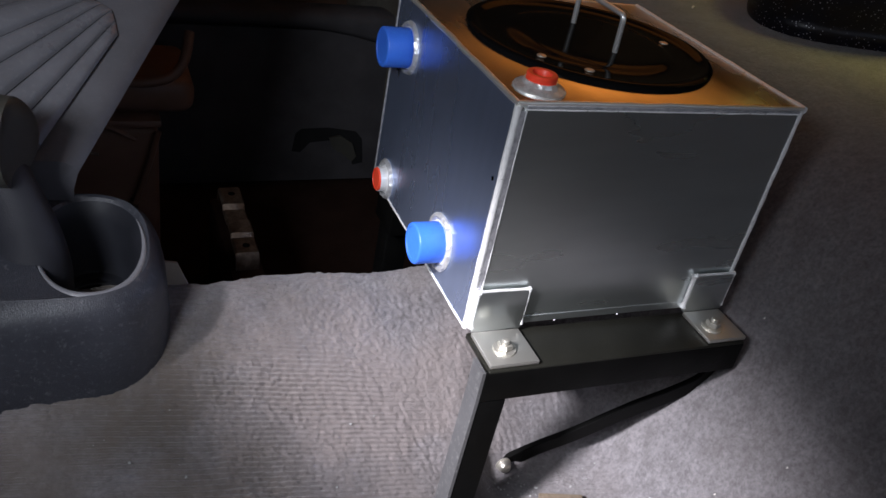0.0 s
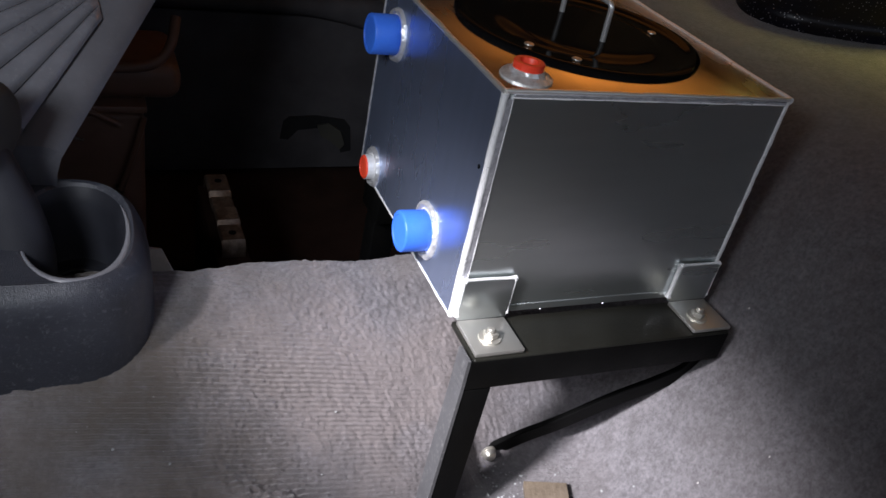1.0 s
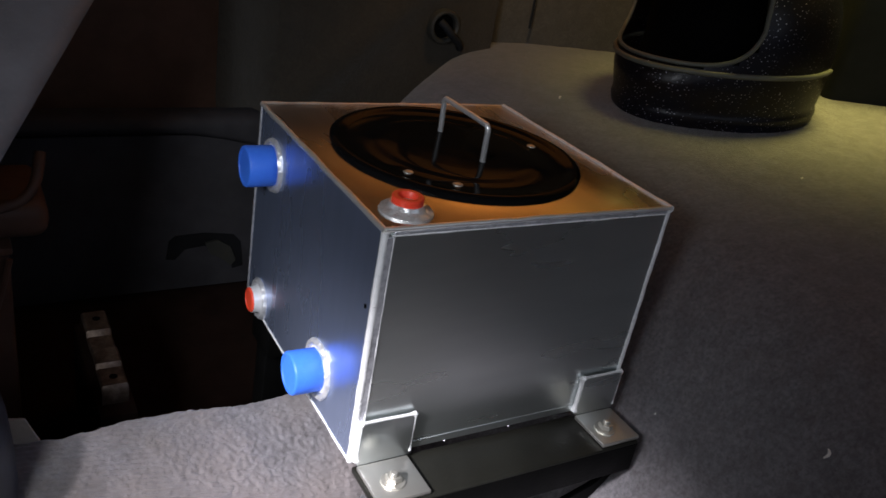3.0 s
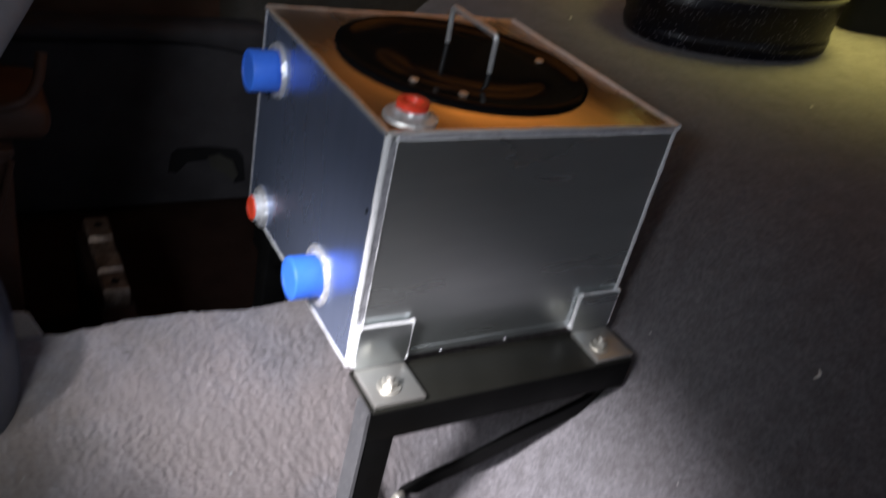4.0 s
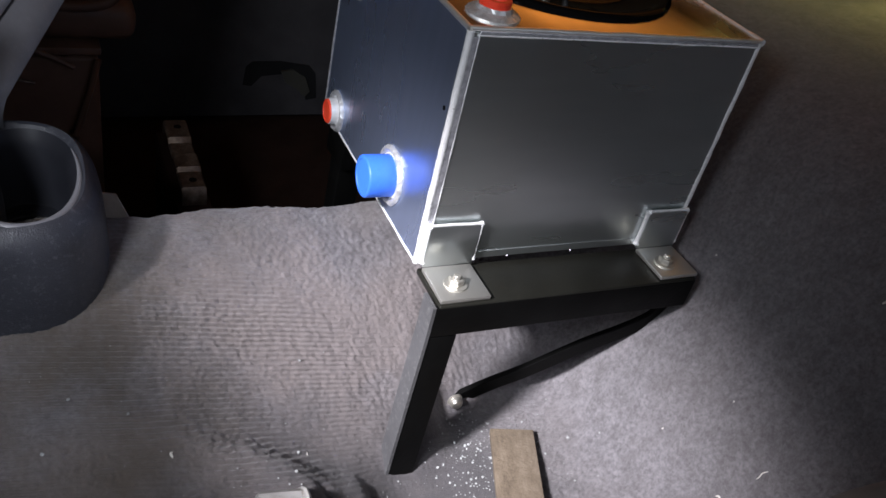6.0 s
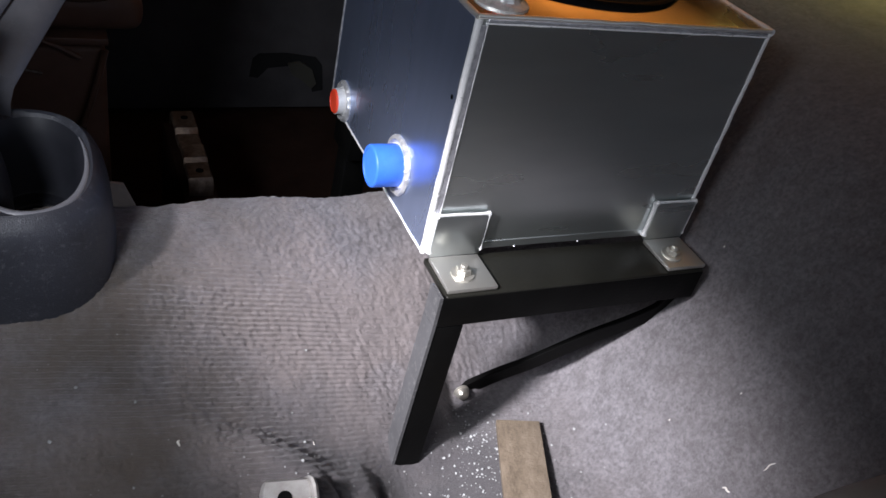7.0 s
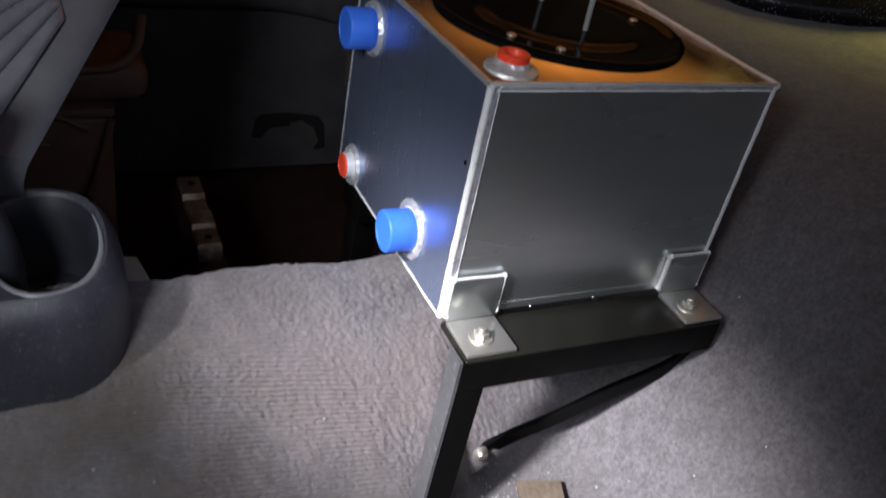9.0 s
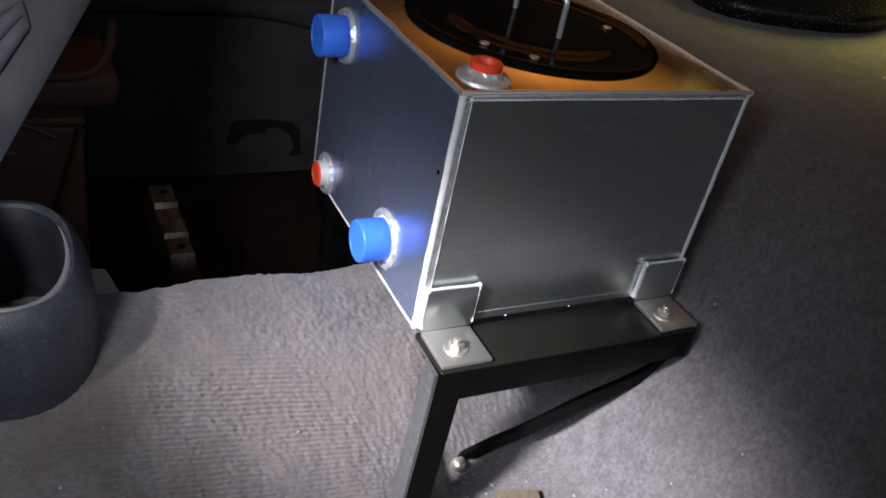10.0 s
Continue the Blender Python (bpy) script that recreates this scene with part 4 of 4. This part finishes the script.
slab("wall_side", (0.50, 0.825), (1.20, 0.345), -0.30, 1.05, 0.03, CARPET_OLD, "dim carpeted side wall behind the raised deck")
part("seam", box((-0.0020, -0.002, 0.0), (0.0020, 0.002, 0.16), 0.0006, 1, Matrix.Translation((0.627, 0.712, 0.200)) @ pose(0, 0, 0, 0, 0, -34)), PANEL, bpy.data.objects["wall_side"])
slab("wall_right", (1.19, -1.2), (1.19, 0.42), -0.32, 1.05, 0.04, PANEL, "dark cabin side trim")
# unseen rear wall; the gap above it is there to admit world light
slab("wall_rear", (-0.75, -1.24), (1.20, -1.24), -0.32, 0.38, 0.04, PANEL, "unseen dark rear wall, left open above for world light")
# unseen panels, added so that the tank top reflects amber
slab("amber_panel", (0.48, 0.803), (1.17, 0.330), 0.50, 1.04, 0.02, AMBER, "unseen amber panel added to colour the tank top's reflection")
slab("amber_panel_front", (-0.30, 0.878), (0.50, 0.878), 0.50, 1.04, 0.02, AMBER, "unseen amber panel added to colour the tank top's reflection")
# the left door side, unseen: edges below and above the opening cut the lamp's beam, pillars at both ends
slab("wall_left", (-0.72, -1.20), (-0.72, 0.90), -0.32, 0.402, 0.04, PANEL, "unseen left wall, its top edge set to cut the lamp's beam")
slab("beam_mask_top", (-0.72, -1.20), (-0.72, 0.90), 0.680, 1.05, 0.04, HEADLINER, "unseen panel above the door opening, set to cut the lamp's beam")
slab("pillar_rear", (-0.72, -1.20), (-0.72, -1.12), 0.402, 0.680, 0.04, PANEL, "door pillar")
slab("pillar_front", (-0.72, 0.45), (-0.72, 0.90), 0.402, 0.680, 0.04, PANEL, "windscreen pillar")
tagged(part("ceiling", box((-0.76, -1.24, 1.05), (1.23, 0.94, 1.09)), HEADLINER), "beige fabric headliner", "ceiling", kind="structure")

# black block added on the deck to fill the dark corner beyond the helmet
trim = part("dark_corner_block", box((0.0, 0.0, 0.0), (0.20, 0.08, 0.36), 0.02, 4, Matrix.Translation((0.945, 0.335, 0.12)) @ pose(0, 0, 0, 0, 0, -35)), PANEL)
tagged(trim, "black block added to fill the dark corner of the deck", "trim panel")

# a padded vinyl edge at the seat side, and a rolled bit of carpet
LEATHER = plastic("dark_grey_vinyl", (0.125, 0.118, 0.114), 0.5, 0.4, 700.0)
edge = [Vector(p) + Vector((-0.020, -0.049, -0.021)) for p in ((0.150, -0.195, -0.270), (0.217, -0.228, -0.164), (0.243, -0.240, -0.115), (0.266, -0.255, -0.073), (0.290, -0.280, -0.020), (0.330, -0.330, 0.060))]
tagged(part("seat_bolster", add_tube(bmesh.new(), curved(edge, 8), 0.050, 32), LEATHER), "smooth dark grey vinyl seat bolster against the carpet", "seat")


def roll_mesh():
    """A lump of rolled carpet pile."""
    bm = bmesh.new()
    bmesh.ops.create_icosphere(bm, subdivisions=6, radius=1.0)
    for v in bm.verts:
        d = 1 + 0.10 * noise.noise(v.co * 3) + 0.04 * noise.noise(v.co * 9) + 0.020 * noise.noise(v.co * 34) + 0.022 * noise.noise(v.co * 90)
        v.co = Vector((v.co.x * 0.085, v.co.y * 0.050, v.co.z * 0.040)) * d
    return bm


def fuzz_mesh():
    """Short curled fibres standing off the roll."""
    bm = bmesh.new()
    rnd = random.Random(11)
    for n in range(2600):
        a, h = rnd.uniform(0, 2 * math.pi), rnd.uniform(-0.2, 1)
        r = math.sqrt(1 - h * h)
        way = Vector((r * math.cos(a), r * math.sin(a), h))
        d = 1 + 0.10 * noise.noise(way * 3) + 0.04 * noise.noise(way * 9)
        base = Vector((way.x * 0.085, way.y * 0.050, way.z * 0.040)) * d * 0.985
        out = (way + Vector((rnd.gauss(0, 0.6), rnd.gauss(0, 0.6), rnd.gauss(0, 0.4)))).normalized()
        bend = out.orthogonal() * rnd.uniform(-0.0016, 0.0016)
        length = rnd.uniform(0.0018, 0.0048)
        side = out.cross(Vector((rnd.gauss(0, 1), rnd.gauss(0, 1), 1.0))).normalized() * 0.00022
        low = [bm.verts.new(base - side), bm.verts.new(base + side), bm.verts.new(base + out * length * 0.6 + bend + side * 0.8), bm.verts.new(base + out * length * 0.6 + bend - side * 0.8)]
        tip = bm.verts.new(base + out * length + bend * 2.2)
        bm.faces.new(low)
        bm.faces.new((low[3], low[2], tip))
    return bm


PINK = carpet("pinkish_grey_pile", (0.34, 0.26, 0.27), (0.60, 0.48, 0.50), False)
roll = part("carpet_roll", roll_mesh(), PINK)
roll.location = (-0.338, -0.136, -0.166)
roll.rotation_euler = (0, 0, radians(-14))
part("fuzz", fuzz_mesh(), PINK, roll, smooth=False)
tagged(roll, "pinkish grey roll of fuzzy carpet pile on the floor", "carpet")

# ---- crumbs and lint on the carpet ----
dice = random.Random(4)


def pebble(bm, at, size):
    made = bmesh.ops.create_icosphere(bm, subdivisions=1, radius=size)
    turn = Euler((dice.random() * 6, dice.random() * 6, dice.random() * 6)).to_matrix()
    for v in made["verts"]:
        v.co = turn @ Vector((v.co.x * dice.uniform(0.6, 1.3), v.co.y * dice.uniform(0.6, 1.3), v.co.z * dice.uniform(0.5, 1.1))) + Vector(at)


def on_carpet(x, y, up=0.0):
    return Vector((x, y, float(carpet_height(np.array(x), np.array(y))) + up))


bm = bmesh.new()
for n in range(440):
    if n < 210:
        s = dice.random()
        x, y = 0.040 + 0.065 * s + dice.gauss(0, 0.022), -0.105 + 0.085 * s + dice.gauss(0, 0.018)
    elif n < 390:
        x, y = dice.gauss(0.075, 0.05), dice.uniform(-0.15, 0.0)
    else:
        x, y = dice.uniform(-0.30, -0.06), dice.uniform(-0.12, 0.03)
    size = min(0.0017, 0.00030 + dice.expovariate(2100))
    pebble(bm, on_carpet(x, y, size * 0.4), size)
tagged(part("glass_crumbs", bm, GLASS, smooth=False), "scattered clear glass crumbs on the carpet by the bracket foot", "debris", kind="stuff")


def lint_mesh(length, width):
    """A curled flake of lint or straw."""
    bm = bmesh.new()
    rad = [width * 0.62 * (0.35 + 0.65 * math.sin(math.pi * (i + 0.4) / 9)) for i in range(9)]
    pts = [(length * (i / 8 - 0.5), width * 0.7 * math.sin(i * 0.7 + length * 900), width * (0.6 + 0.4 * math.cos(i * 1.3))) for i in range(9)]
    return add_tube(bm, pts, rad, 6)


for x, y, length, width, turn in ((0.335, -0.179, 0.0085, 0.0021, 20), (0.496, 0.435, 0.013, 0.0016, 50), (0.301, -0.034, 0.0022, 0.0009, 0), (0.251, -0.213, 0.0120, 0.0010, -10),
                                  (0.231, -0.203, 0.0070, 0.0016, -60), (-0.203, -0.053, 0.0045, 0.0016, 70), (0.230, -0.120, 0.002, 0.0007, 0), (0.262, -0.150, 0.002, 0.0007, 30),
                                  (-0.09, -0.045, 0.005, 0.0006, 80), (0.60, 0.10, 0.006, 0.0012, 30)):
    eps = 0.003
    z = on_carpet(x, y)
    nx = (on_carpet(x + eps, y) - on_carpet(x - eps, y)).normalized()
    ny = (on_carpet(x, y + eps) - on_carpet(x, y - eps)).normalized()
    up = nx.cross(ny).normalized()
    m = Matrix((nx, up.cross(nx), up)).transposed().to_4x4()
    flake = part("lint_flake", lint_mesh(length, width), LINT)
    flake.matrix_world = Matrix.Translation(z) @ m @ pose(0, 0, 0, 0, 0, turn)
    tagged(flake, "tiny pale curl of lint caught in carpet pile", "lint", "lint on the carpet")
